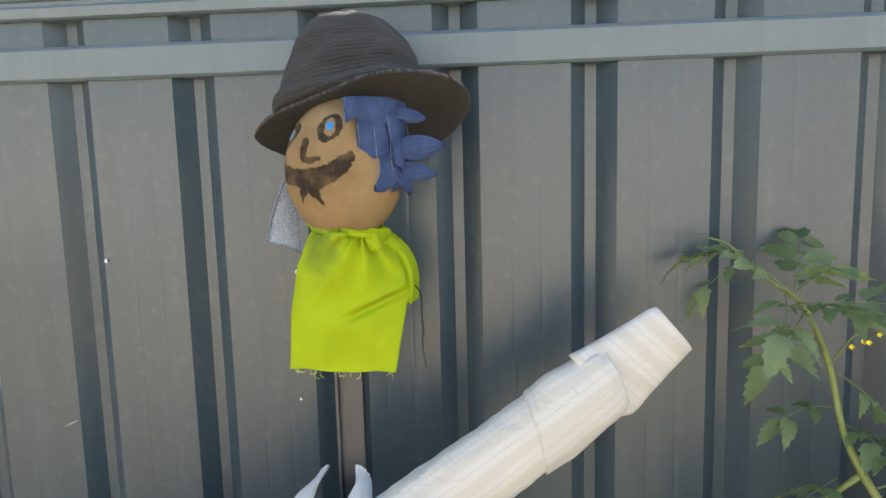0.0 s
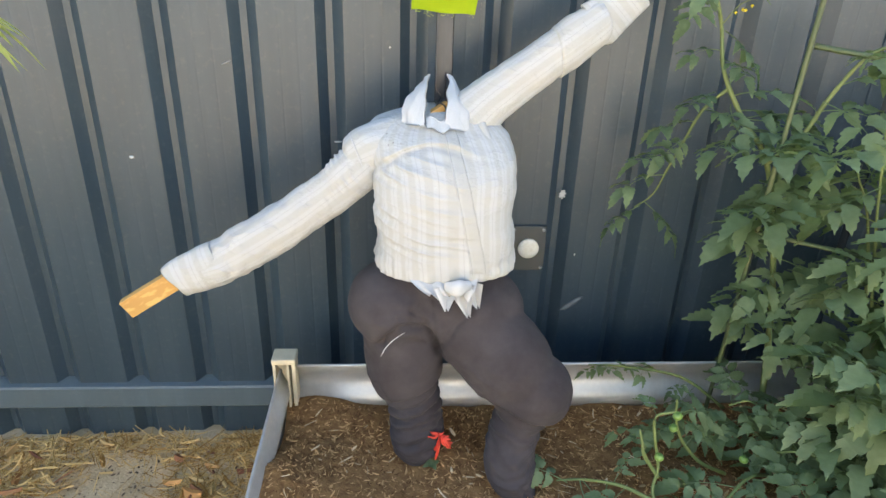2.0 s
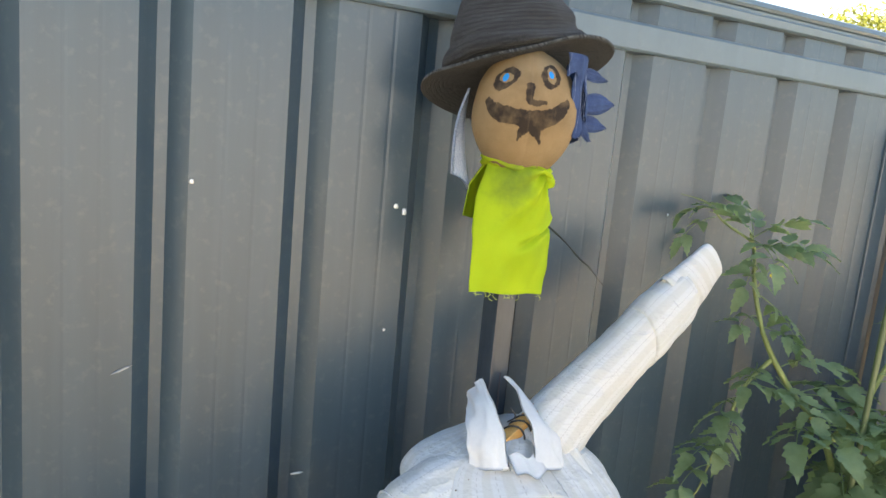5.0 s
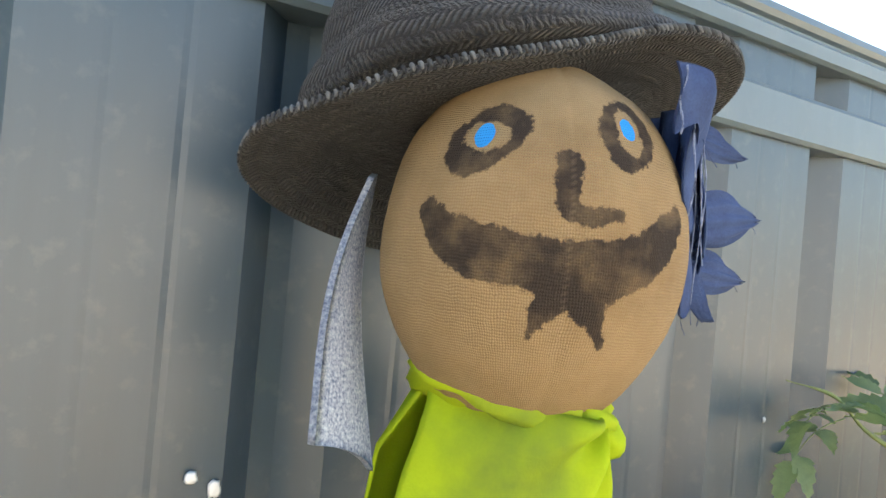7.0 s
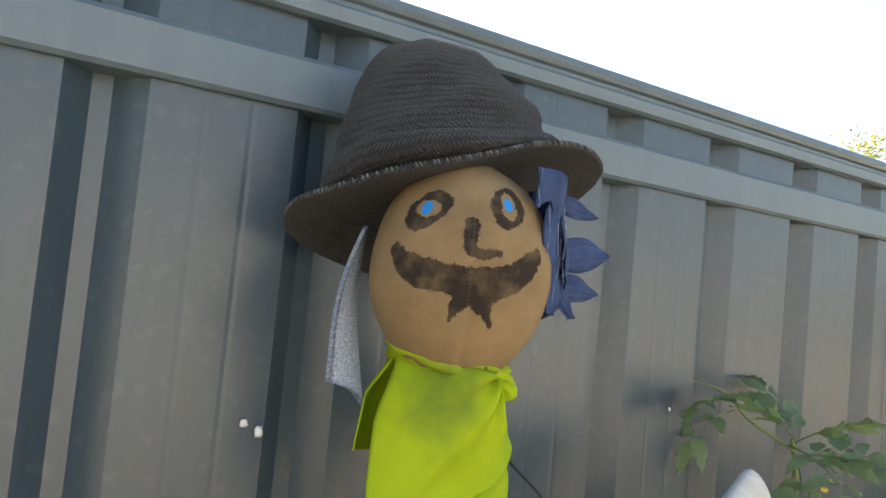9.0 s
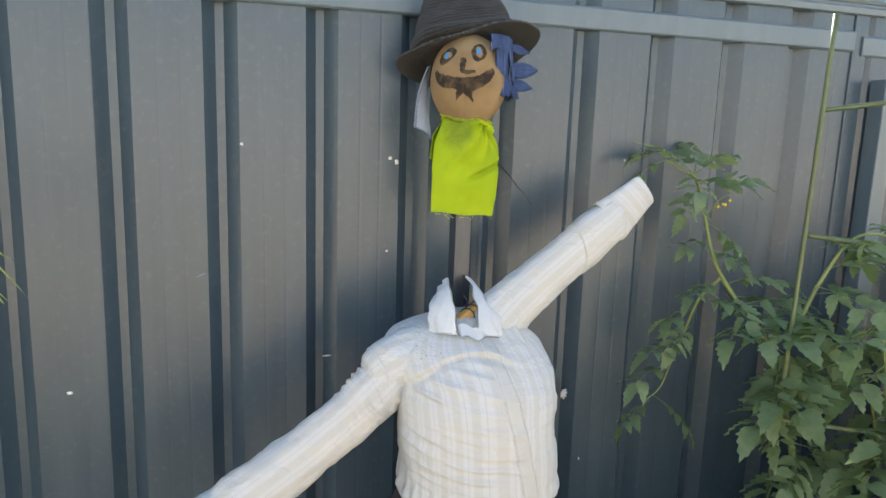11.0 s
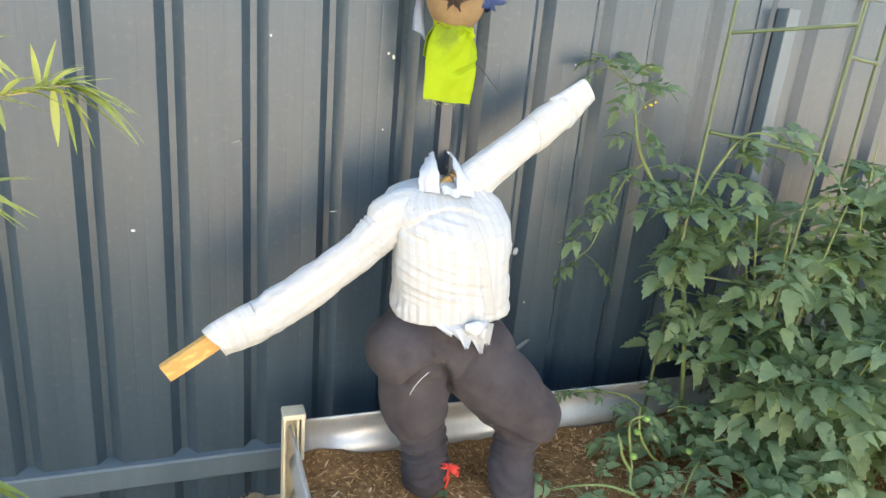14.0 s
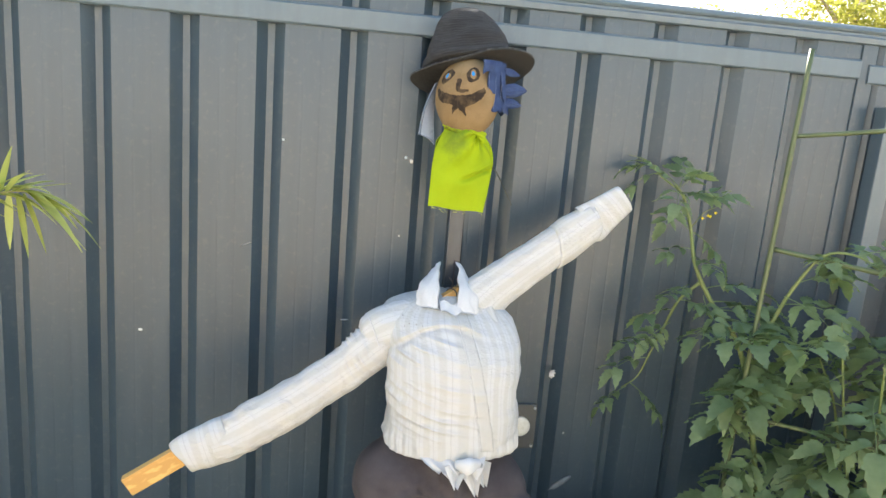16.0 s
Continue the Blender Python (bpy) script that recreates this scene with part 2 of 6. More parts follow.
WIRE = simple("tie_wire", (0.02, 0.02, 0.02), (0.08, 0.08, 0.08), 60, 0.4, 0.6)


def pine():
    m, nt, p = material("pine_timber", 0.55, 0.0, 0.4)
    w = nt.nodes.new("ShaderNodeTexWave")
    w.wave_type, w.bands_direction = "BANDS", "Y"
    w.inputs["Scale"].default_value, w.inputs["Distortion"].default_value = 42, 5
    w.inputs["Detail"].default_value, w.inputs["Detail Scale"].default_value = 3, 0.6
    tc = nt.nodes.new("ShaderNodeTexCoord").outputs["Generated"]
    mp = nt.nodes.new("ShaderNodeMapping")
    mp.inputs["Scale"].default_value = (1.2, 0.12, 0.12)
    nt.links.new(tc, mp.inputs[0])
    nt.links.new(mp.outputs[0], w.inputs["Vector"])
    c = ramp(nt, w.outputs["Fac"], [(0.1, (0.50, 0.28, 0.085)), (0.6, (0.66, 0.42, 0.15)), (0.95, (0.58, 0.34, 0.11))])
    nt.links.new(mix(nt, ramp(nt, noise_tex(nt, 30, 4), [(0.5, (0, 0, 0)), (0.8, (0.35, 0.35, 0.35))]), c, (0.42, 0.22, 0.07)), p.inputs["Base Color"])
    return m


PINE = pine()
ZINC = simple("galvanised_steel", (0.50, 0.50, 0.48), (0.66, 0.655, 0.63), 14, 0.40, 0.50, 0.15, 0.001, fine=90)
CREAM = simple("cream_plastic", (0.50, 0.44, 0.30), (0.64, 0.57, 0.42), 30, 0.6, 0, 0.2, 0.001)
SAND = simple("sandy_soil", (0.44, 0.315, 0.175), (0.76, 0.60, 0.39), 9, 0.95, 0, 0.9, 0.012, fine=140, spec=0.2)
STRAW = simple("dry_straw", (0.34, 0.18, 0.050), (0.78, 0.54, 0.23), 30, 0.85, 0, 0.3, 0.001, spec=0.2, island=0.7)
SOIL = simple("bark_soil", (0.145, 0.074, 0.030), (0.37, 0.21, 0.090), 40, 0.97, 0, 1.0, 0.012, fine=260, spec=0.15)
CHIP = simple("bark_chip", (0.140, 0.070, 0.027), (0.62, 0.38, 0.170), 60, 0.92, 0, 0.4, 0.001, spec=0.15, island=0.75)
PALE = simple("pale_chip", (0.36, 0.25, 0.13), (0.78, 0.62, 0.40), 60, 0.9, 0, 0.3, 0.001, island=0.5)
SPECK = simple("leaf_litter", (0.07, 0.048, 0.03), (0.22, 0.16, 0.10), 60, 0.9, 0, 0.3, 0.001, island=0.6)


def leaf_mat(name, dark, light, through_col, amount, rough=0.5):
    m, nt, p = material(name, rough, 0.0, 0.35)
    r = nt.nodes.new("ShaderNodeObjectInfo").outputs["Random"]
    g = nt.nodes.new("ShaderNodeNewGeometry").outputs["Random Per Island"]
    n = noise_tex(nt, 45, 4, 0.6)
    f = calc(nt, "ADD", calc(nt, "MULTIPLY", n, 0.5), calc(nt, "ADD", calc(nt, "MULTIPLY", r, 0.25), calc(nt, "MULTIPLY", g, 0.25)))
    nt.links.new(ramp(nt, f, [(0.25, dark), (0.75, light)]), p.inputs["Base Color"])
    nt.links.new(bump(nt, noise_tex(nt, 130, 3, 0.6), 0.35, 0.002), p.inputs["Normal"])
    return translucent(m, through_col, amount)


LEAF = leaf_mat("tomato_leaf", (0.100, 0.145, 0.068), (0.265, 0.345, 0.180), (0.27, 0.40, 0.13), 0.36)
STEM = simple("tomato_stem", (0.11, 0.15, 0.04), (0.22, 0.26, 0.09), 25, 0.6, 0, 0.3, 0.001)
FLOWER = simple("tomato_flower", (0.65, 0.50, 0.02), (0.85, 0.72, 0.06), 60, 0.6)
FRUIT = simple("green_tomato", (0.12, 0.22, 0.04), (0.24, 0.36, 0.09), 20, 0.3)
BAMBOO = leaf_mat("bamboo_leaf", (0.24, 0.28, 0.06), (0.50, 0.54, 0.17), (0.50, 0.56, 0.14), 0.4)
BAMDARK = leaf_mat("low_bamboo_leaf", (0.15, 0.20, 0.045), (0.36, 0.42, 0.13), (0.32, 0.42, 0.08), 0.35)
BAMORANGE = leaf_mat("orange_leaf", (0.50, 0.24, 0.03), (0.70, 0.36, 0.05), (0.65, 0.32, 0.04), 0.3)
TWIG = simple("bamboo_twig", (0.22, 0.20, 0.07), (0.40, 0.36, 0.14), 40, 0.6)
STAKE = simple("green_plant_stake", (0.045, 0.066, 0.026), (0.105, 0.135, 0.055), 16, 0.45, 0, 0.2, 0.001, stretch=(1, 1, 0.15))
BIRD = simple("white_splash", (0.6, 0.6, 0.58), (0.8, 0.8, 0.78), 80, 0.8)
WEB = simple("spider_web", (0.35, 0.36, 0.36), (0.6, 0.6, 0.6), 200, 0.9)
RENDERWALL = simple("house_render", (0.44, 0.42, 0.40), (0.56, 0.54, 0.51), 6, 0.9, 0, 0.4, 0.004)
SAIL = simple("green_sail_cloth", (0.30, 0.55, 0.42), (0.42, 0.68, 0.55), 6, 0.8)
GUM = leaf_mat("gum_leaf", (0.10, 0.13, 0.03), (0.30, 0.30, 0.08), (0.42, 0.42, 0.08), 0.45)
BARK = simple("gum_bark", (0.22, 0.18, 0.14), (0.45, 0.39, 0.32), 8, 0.9)


# ---------------------------------------------------------------- mesh helpers
def thing(name, at, label, category, group="", kind=""):
    ob = new(name)
    ob.location = at
    ob.empty_display_size = 0.05
    return tagged(ob, label, category, group, kind)


def root_place(ob):
    p = Vector((0, 0, 0))
    while ob is not None:
        p += ob.location
        ob = ob.parent
    return p


def to_mesh(name, bm, mats, smooth=True):
    me = bpy.data.meshes.new(name)
    bm.to_mesh(me)
    bm.free()
    for m in mats if isinstance(mats, (list, tuple)) else [mats]:
        me.materials.append(m)
    if smooth:
        me.polygons.foreach_set("use_smooth", [True] * len(me.polygons))
    return me


def part(name, bm, mats, parent=None, label="", smooth=True):
    """Links a bmesh, made in world places, as one mesh under a thing or a part."""
    if parent is not None:
        bmesh.ops.translate(bm, verts=bm.verts, vec=-root_place(parent))
    ob = new(name, to_mesh(name, bm, mats, smooth))
    if parent is not None:
        ob.parent = parent
    if label:
        ob["label"] = label
    return ob


def single(name, bm, mats, label, category, group="", kind="", smooth=True, at=None):
    """A thing that is one mesh, with its origin at its place."""
    if at is None:
        zs = [v.co for v in bm.verts]
        at = Vector((sum(v.x for v in zs) / len(zs), sum(v.y for v in zs) / len(zs), min(v.z for v in zs)))
    at = Vector(at)
    bmesh.ops.translate(bm, verts=bm.verts, vec=-at)
    ob = new(name, to_mesh(name, bm, mats, smooth))
    ob.location = at
    return tagged(ob, label, category, group, kind)


def box(bm, lo, hi, bevel=0.0, m=None, mat=0):
    lo, hi = Vector(lo), Vector(hi)
    r = bmesh.ops.create_cube(bm, size=1.0)
    vs = r["verts"]
    for v in vs:
        v.co = Vector([(lo[i] + hi[i]) / 2 + v.co[i] * (hi[i] - lo[i]) for i in range(3)])
    fs = list({f for v in vs for f in v.link_faces})
    for f in fs:
        f.material_index = mat
    if bevel:
        es = list({e for v in vs for e in v.link_edges})
        b = bmesh.ops.bevel(bm, geom=es, offset=bevel, segments=2, affect="EDGES", profile=0.5)
        vs = list({v for v in b["verts"]} | {v for v in vs if v.is_valid})
    if m is not None:
        bmesh.ops.transform(bm, matrix=m, verts=[v for v in vs if v.is_valid])


def loft(bm, rings, closed=True, cap=True, uvs=None, mat=0):
    """Skin between rings of equal length; uvs: the same shape of (u, v)."""
    rows = [[bm.verts.new(p) for p in ring] for ring in rings]
    layer = bm.loops.layers.uv.verify() if uvs else None
    n = len(rows[0])
    for i in range(len(rows) - 1):
        for j in range(n if closed else n - 1):
            k = (j + 1) % n
            f = bm.faces.new((rows[i][j], rows[i][k], rows[i + 1][k], rows[i + 1][j]))
            f.material_index = mat
            if uvs:
                kk = j + 1 if closed else k
                quad = (uvs[i][j], uvs[i][kk], uvs[i + 1][kk], uvs[i + 1][j])
                for lp, c in zip(f.loops, quad):
                    lp[layer].uv = c
    if cap and closed:
        bm.faces.new(rows[0][::-1]).material_index = mat
        bm.faces.new(rows[-1]).material_index = mat
    return rows


def smooth_path(pts, n):
    """Catmull-Rom through tuples of any length, n samples."""
    pts = np.array(pts, float)
    ext = np.vstack([2 * pts[0] - pts[1], pts, 2 * pts[-1] - pts[-2]])
    out = []
    for t in np.linspace(0, len(pts) - 1, n):
        i = min(int(t), len(pts) - 2)
        f = t - i
        a, b, c, d = ext[i:i + 4]
        out.append(0.5 * (2 * b + (c - a) * f + (2 * a - 5 * b + 4 * c - d) * f * f + (3 * b - a - 3 * c + d) * f ** 3))
    return np.array(out)


def tube(bm, pts, radii, segs=8, n=None, squash=1.0, up=(0, 0, 1), cap=True, uv=False, mat=0, wrinkle=None):
    """A round skin along a smooth path; wrinkle(point, angle, length) gives an outward shift."""
    data = smooth_path([(*p, r) for p, r in zip(pts, radii)], n or len(pts) * 3)
    P = [Vector(d[:3]) for d in data]
    rings, uvs, run = [], [], 0.0
    up = Vector(up)
    mean = sum(radii) / len(radii)
    for i, p in enumerate(P):
        d = (P[min(i + 1, len(P) - 1)] - P[max(i - 1, 0)]).normalized()
        side = d.cross(up)
        side = side.normalized() if side.length > 1e-3 else Vector((1, 0, 0))
        top = side.cross(d).normalized()
        if i:
            run += (p - P[i - 1]).length
        ring = []
        for j in range(segs):
            a = 2 * math.pi * j / segs
            out = side * math.cos(a) * squash + top * math.sin(a)
            q = p + out * data[i][3]
            if wrinkle:
                q = q + out.normalized() * wrinkle(q, a, run)
            ring.append(q)
        rings.append(ring)
        uvs.append([(2 * math.pi * j / segs * mean, run) for j in range(segs + 1)])
    loft(bm, rings, True, cap, uvs if uv else None, mat)


def sheet(bm, corners, nu, nv, shape=None, thick=0.0015, mat=0, uvscale=None):
    """A thin curved cloth between four corners (tl, tr, br, bl); shape(u, v) shifts a point."""
    tl, tr, br, bl = [Vector(c) for c in corners]
    nrm = (tr - tl).cross(bl - tl).normalized()
    for side in (0, 1):
        rings, uvs = [], []
        for i in range(nv + 1):
            v = i / nv
            row, ur = [], []
            for j in range(nu + 1):
                u = j / nu
                p = tl.lerp(tr, u).lerp(bl.lerp(br, u), v)
                if shape:
                    p = p + Vector(shape(u, v))
                row.append(p + nrm * (thick * side))
                ur.append((u * (tr - tl).length, v * (bl - tl).length))
            rings.append(row)
            uvs.append(ur)
        loft(bm, rings, False, False, uvs, mat)
    bm.verts.ensure_lookup_table()
    k = (nu + 1) * (nv + 1)
    vs = list(bm.verts)[-2 * k:]
    rim = [j for j in range(nu + 1)] + [i * (nu + 1) + nu for i in range(1, nv + 1)] + [nv * (nu + 1) + j for j in range(nu - 1, -1, -1)] + [i * (nu + 1) for i in range(nv - 1, 0, -1)]
    for a, b in zip(rim, rim[1:] + rim[:1]):
        bm.faces.new((vs[a], vs[b], vs[k + b], vs[k + a])).material_index = mat


def fnoise(p, s):
    return noise.noise(Vector(p) * s)


def from_lists(name, verts, faces, mat, parent=None, label="", smooth=False):
    me = bpy.data.meshes.new(name)
    base = root_place(parent) if parent is not None else Vector((0, 0, 0))
    me.from_pydata([tuple(Vector(v) - base) for v in verts], [], faces)
    me.materials.append(mat)
    if smooth:
        me.polygons.foreach_set("use_smooth", [True] * len(me.polygons))
    ob = new(name, me)
    if parent is not None:
        ob.parent = parent
    if label:
        ob["label"] = label
    return ob


# ---------------------------------------------------------------- fence and ground
PITCH = 0.1915            # rib to rib; the groove's right lip lies at k * PITCH
G_LEFT, G_WALL, G_DEEP = 0.064, 0.022, 0.025


def rib_profile(x0, x1):
    """Front line of the sheeting from x0 to x1: flat pans with two faint swages, and deep grooves."""
    pts = []
    for k in range(math.floor(x0 / PITCH) - 1, math.ceil(x1 / PITCH) + 2):
        r = k * PITCH
        pts += [(r - G_LEFT, 0), (r - G_LEFT + G_WALL, G_DEEP), (r - G_WALL - 0.004, G_DEEP), (r, 0)]
        w = PITCH - G_LEFT
        for f in (0.36, 0.68):
            pts += [(r + w * f - 0.004, 0), (r + w * f, 0.0003), (r + w * f + 0.004, 0)]
    pts = sorted(p for p in pts if x0 + 0.001 < p[0] < x1 - 0.001)
    return [(x0, 0.0)] + pts + [(x1, 0.0)]


def fence_sheet(x0, x1, z0, z1, parent, back):
    bm = bmesh.new()
    prof = [(x, y + back) for x, y in rib_profile(x0, x1)]
    ring = [(x, y) for x, y in prof] + [(x, y + 0.0012) for x, y in reversed(prof)]
    loft(bm, [[(x, y, z0) for x, y in ring], [(x, y, z1) for x, y in ring]], True, False)
    bmesh.ops.recalc_face_normals(bm, faces=bm.faces)
    return part("sheet", bm, FENCE, parent, smooth=False)


def bar_profile(bm, x0, x1, prof):
    """A bar along x with the outline prof of (y, z)."""
    loft(bm, [[(x0, y, z) for y, z in prof], [(x1, y, z) for y, z in prof]], True, True)
    bmesh.ops.recalc_face_normals(bm, faces=bm.faces)


def fence_panel(x0, x1, drop=0.0, end_cap=True):
    f = thing("fence_panel", ((x0 + x1) / 2, 0, 0), "dark blue-grey ribbed steel fence panel with horizontal rails", "fence", "fence panels", "structure")
    edges = [0.505 + 0.766 * i for i in range(-9, 8)]
    cuts = [x0] + [e for e in edges if x0 + 0.05 < e < x1 - 0.05] + [x1]
    for i, (a, b) in enumerate(zip(cuts, cuts[1:])):
        fence_sheet(a - 0.004, b + 0.004, 0.0, 1.722 - drop, f, 0.0018 * (i % 2))
    bm = bmesh.new()
    bar_profile(bm, x0 + 0.01, x1 - 0.015, [(0.0340, 1.619 - drop), (-0.005, 1.619 - drop), (-0.0085, 1.623 - drop), (-0.0085, 1.663 - drop), (-0.005, 1.668 - drop), (-0.002, 1.669 - drop), (0.0340, 1.672 - drop)])
    part("top_rail", bm, RAIL, f, smooth=False)
    bm = bmesh.new()
    bar_profile(bm, x0 + 0.01, x1 - 0.01, [(0.034, 0.122), (-0.014, 0.122), (-0.018, 0.128), (-0.018, 0.188), (-0.014, 0.194), (0.034, 0.206)])
    part("bottom_rail", bm, RAIL, f, smooth=False)
    return f


def fence_post(x):
    p = thing("fence_post", (x, 0, 0), "dark blue-grey steel fence post between two panels", "fence post", "fence posts", "structure")
    bm = bmesh.new()
    box(bm, (x - 0.022, -0.0035, 0), (x + 0.022, 0.036, 1.712), 0.003)
    part("channel", bm, FENCE, p, smooth=False)


fence_panel(-1.68, 0.715)
fence_panel(-4.05, -1.68)
fence_panel(0.715, 3.10, 0.010)
for px in (-1.68, 0.722):
    fence_post(px)
# capping that runs along the top, with two rolled steps
cap = thing("fence_capping", (-0.5, 0, 1.7), "grey steel capping with rolled steps along the fence top", "fence capping", kind="structure")
for a, b in ((-4.05, 3.10),):
    bm = bmesh.new()
    bar_profile(bm, a, b, [(0.045, 1.708), (-0.006, 1.706), (-0.011, 1.709), (-0.012, 1.722), (-0.008, 1.726), (-0.001, 1.727), (-0.001, 1.733), (-0.006, 1.735),
                           (-0.009, 1.740), (-0.007, 1.748), (0.000, 1.752), (0.030, 1.752), (0.045, 1.746)])
    part("capping_strip", bm, RAIL, cap, smooth=False)
# shorter square post that stands in front of the next panel
short = thing("short_post", (0.785, -0.035, 0), "blue-grey square steel post shorter than the fence", "post", kind="structure")
bm = bmesh.new()
box(bm, (0.760, -0.058, 0), (0.806, -0.012, 1.552), 0.003)
part("post_tube", bm, RAIL, short, smooth=False)


def grid_height(x, y):
    return 0.012 * fnoise((x, y, 3), 2.2) + 0.006 * fnoise((x, y, 7), 9)


def soil_height(x, y):
    h = 0.266 + (0.010 + 0.034 * math.exp(-((x + 0.70) / 0.11) ** 2)) * math.exp(-((y + 0.22) / 0.10) ** 2) + 0.012 * fnoise((x, y, 1), 5) + 0.007 * fnoise((x, y, 5), 17)
    return h + 0.018 * math.exp(-((x + 0.62) / 0.08) ** 2) + 0.110 * math.exp(-((x + 0.72) / 0.060) ** 2) * max(0, min(1, (-0.32 - y) / 0.2))


def patch(x0, x1, y0, y1, nx, ny, height, name, mat, label, category, kind="structure"):
    verts, faces = [], []
    for i in range(ny + 1):
        for j in range(nx + 1):
            x, y = x0 + (x1 - x0) * j / nx, y0 + (y1 - y0) * i / ny
            verts.append((x, y, height(x, y)))
    for i in range(ny):
        for j in range(nx):
            a = i * (nx + 1) + j
            faces.append((a, a + 1, a + nx + 2, a + nx + 1))
    ob = from_lists(name, verts, faces, mat, smooth=True)
    return tagged(ob, label, category, kind=kind)


def ground_height(x, y):
    near = math.exp(-(max(abs(x + 0.9) - 1.6, 0) ** 2 + max(abs(y + 1) - 1.2, 0) ** 2))
    return near * (grid_height(x, y) + 0.02 * math.exp(-(y / 0.12) ** 2)) - 0.004


# the ground reaches the horizon: a fine middle, with coarse rings out to 600 m, in one sheet
def ground_sheet():
    xs = sorted(set([-600, -150, -40, -15, -7, -4] + [round(-3 + 0.04 * i, 3) for i in range(101)] + [2, 4, 7, 15, 40, 150, 600]))
    ys = sorted(set([-600, -150, -40, -15, -7, -4.5] + [round(-3 + 0.04 * i, 3) for i in range(82)] + [1, 3, 8, 20, 60, 200, 600]))
    verts = [(x, y, ground_height(x, y)) for y in ys for x in xs]
    n = len(xs)
    faces = [(i * n + j, i * n + j + 1, (i + 1) * n + j + 1, (i + 1) * n + j) for i in range(len(ys) - 1) for j in range(n - 1)]
    return tagged(from_lists("ground", verts, faces, SAND, smooth=True), "pale sandy soil ground with dry litter", "ground", kind="structure")


ground_sheet()
patch(-0.722, 1.40, -1.10, -0.215, 130, 60, soil_height, "garden_soil", SOIL, "dark brown bark-mulched soil filling the raised bed", "soil")

# house wall behind the camera
bm = bmesh.new()
box(bm, (-9, -6.3, 0), (9, -6.0, 2.6))
single("wall_house", bm, RENDERWALL, "tan rendered house wall facing the garden", "wall", kind="structure", smooth=False)


def strips(count, area, height, lmin, lmax, wmin, wmax, lift, curl, keep=None):
    """Many thin curved slivers lying about on a surface, as one list of verts and faces."""
    verts, faces = [], []
    while count:
        x, y = random.uniform(area[0], area[1]), random.uniform(area[2], area[3])
        if keep and random.random() > keep(x, y):
            continue
        count -= 1
        l, w, a = random.uniform(lmin, lmax), random.uniform(wmin, wmax), random.uniform(0, math.pi)
        d, s = Vector((math.cos(a), math.sin(a), 0)), Vector((-math.sin(a), math.cos(a), 0))
        tilt, roll = random.uniform(-0.25, 0.25), random.uniform(-0.5, 0.5)
        base = Vector((x, y, height(x, y) + random.uniform(0.0, lift)))
        bend = random.uniform(-curl, curl)
        k = len(verts)
        for i in range(4):
            t = i / 3 - 0.5
            c = base + d * (l * t) + s * (bend * l * (t * t - 0.12)) + Vector((0, 0, l * (tilt * t + 0.3 * curl * t * t)))
            ww = w * (0.55 if i in (0, 3) else 1) / 2
            up = Vector((0, 0, w * 0.28))
            for sx, uz in ((-1, 0), (0, 1), (1, 0)):
                verts.append(c + s * (ww * sx) + up * uz + Vector((0, 0, sx * roll * ww)))
        for i in range(3):
            for j in range(2):
                q = k + i * 3 + j
                faces.append((q, q + 1, q + 4, q + 3))
    return verts, faces


def litter(name, mat, label, category, *args, **kw):
    v, f = strips(*args, **kw)
    return tagged(from_lists(name, v, f, mat), label, category, kind="stuff")


def straw_keep(x, y):
    near = max(0.16, min(1, (x + 1.95) / 0.70)) ** 1.2
    return max(0.03, min(1, near * (0.45 + 1.5 * fnoise((x, y, 2), 3.2)) + 0.35 * math.exp(-((y + 0.06) / 0.07) ** 2)))


L_AREA = (-2.1, -0.76, -1.15, -0.02)
litter("straw_mulch", STRAW, "dry straw and bamboo leaf mulch on sandy ground", "mulch", 8200, L_AREA, ground_height, 0.012, 0.075, 0.0010, 0.0036, 0.014, 0.5, keep=straw_keep)
litter("long_straws", STRAW, "long bent straw stalks lying across the mulch", "straw", 110, L_AREA, ground_height, 0.10, 0.22, 0.0020, 0.0040, 0.022, 0.25, keep=straw_keep)
litter("dry_leaves", STRAW, "broad dry tan leaves lying on the sand", "leaves", 420, L_AREA, ground_height, 0.025, 0.075, 0.006, 0.015, 0.018, 0.5, keep=straw_keep)
litter("orange_leaves", simple("orange_dry_leaf", (0.40, 0.17, 0.045), (0.70, 0.38, 0.13), 30, 0.7, island=0.6), "curled orange dry leaves on the straw", "leaves", 34, L_AREA, ground_height, 0.045, 0.080, 0.014, 0.026, 0.018, 0.5, keep=straw_keep)
litter("red_leaves", simple("red_dry_leaf", (0.20, 0.07, 0.03), (0.42, 0.19, 0.08), 30, 0.8, island=0.6), "reddish dry leaves among the straw", "leaves", 60, L_AREA, ground_height, 0.02, 0.06, 0.010, 0.024, 0.018, 0.3, keep=straw_keep)
litter("ground_litter", SPECK, "small dark leaf crumbs on the sand", "litter", 3000, L_AREA, ground_height, 0.004, 0.016, 0.002, 0.006, 0.004, 0.3)
S_AREA = (-0.712, 1.2, -1.08, -0.23)
litter("bark_chips", CHIP, "brown bark chips and fibres on the bed", "mulch", 21000, S_AREA, soil_height, 0.004, 0.018, 0.0010, 0.0036, 0.006, 0.4)
litter("bark_splinters", PALE, "light wood splinters among the bark", "mulch", 520, S_AREA, soil_height, 0.008, 0.040, 0.0016, 0.0070, 0.008, 0.25)
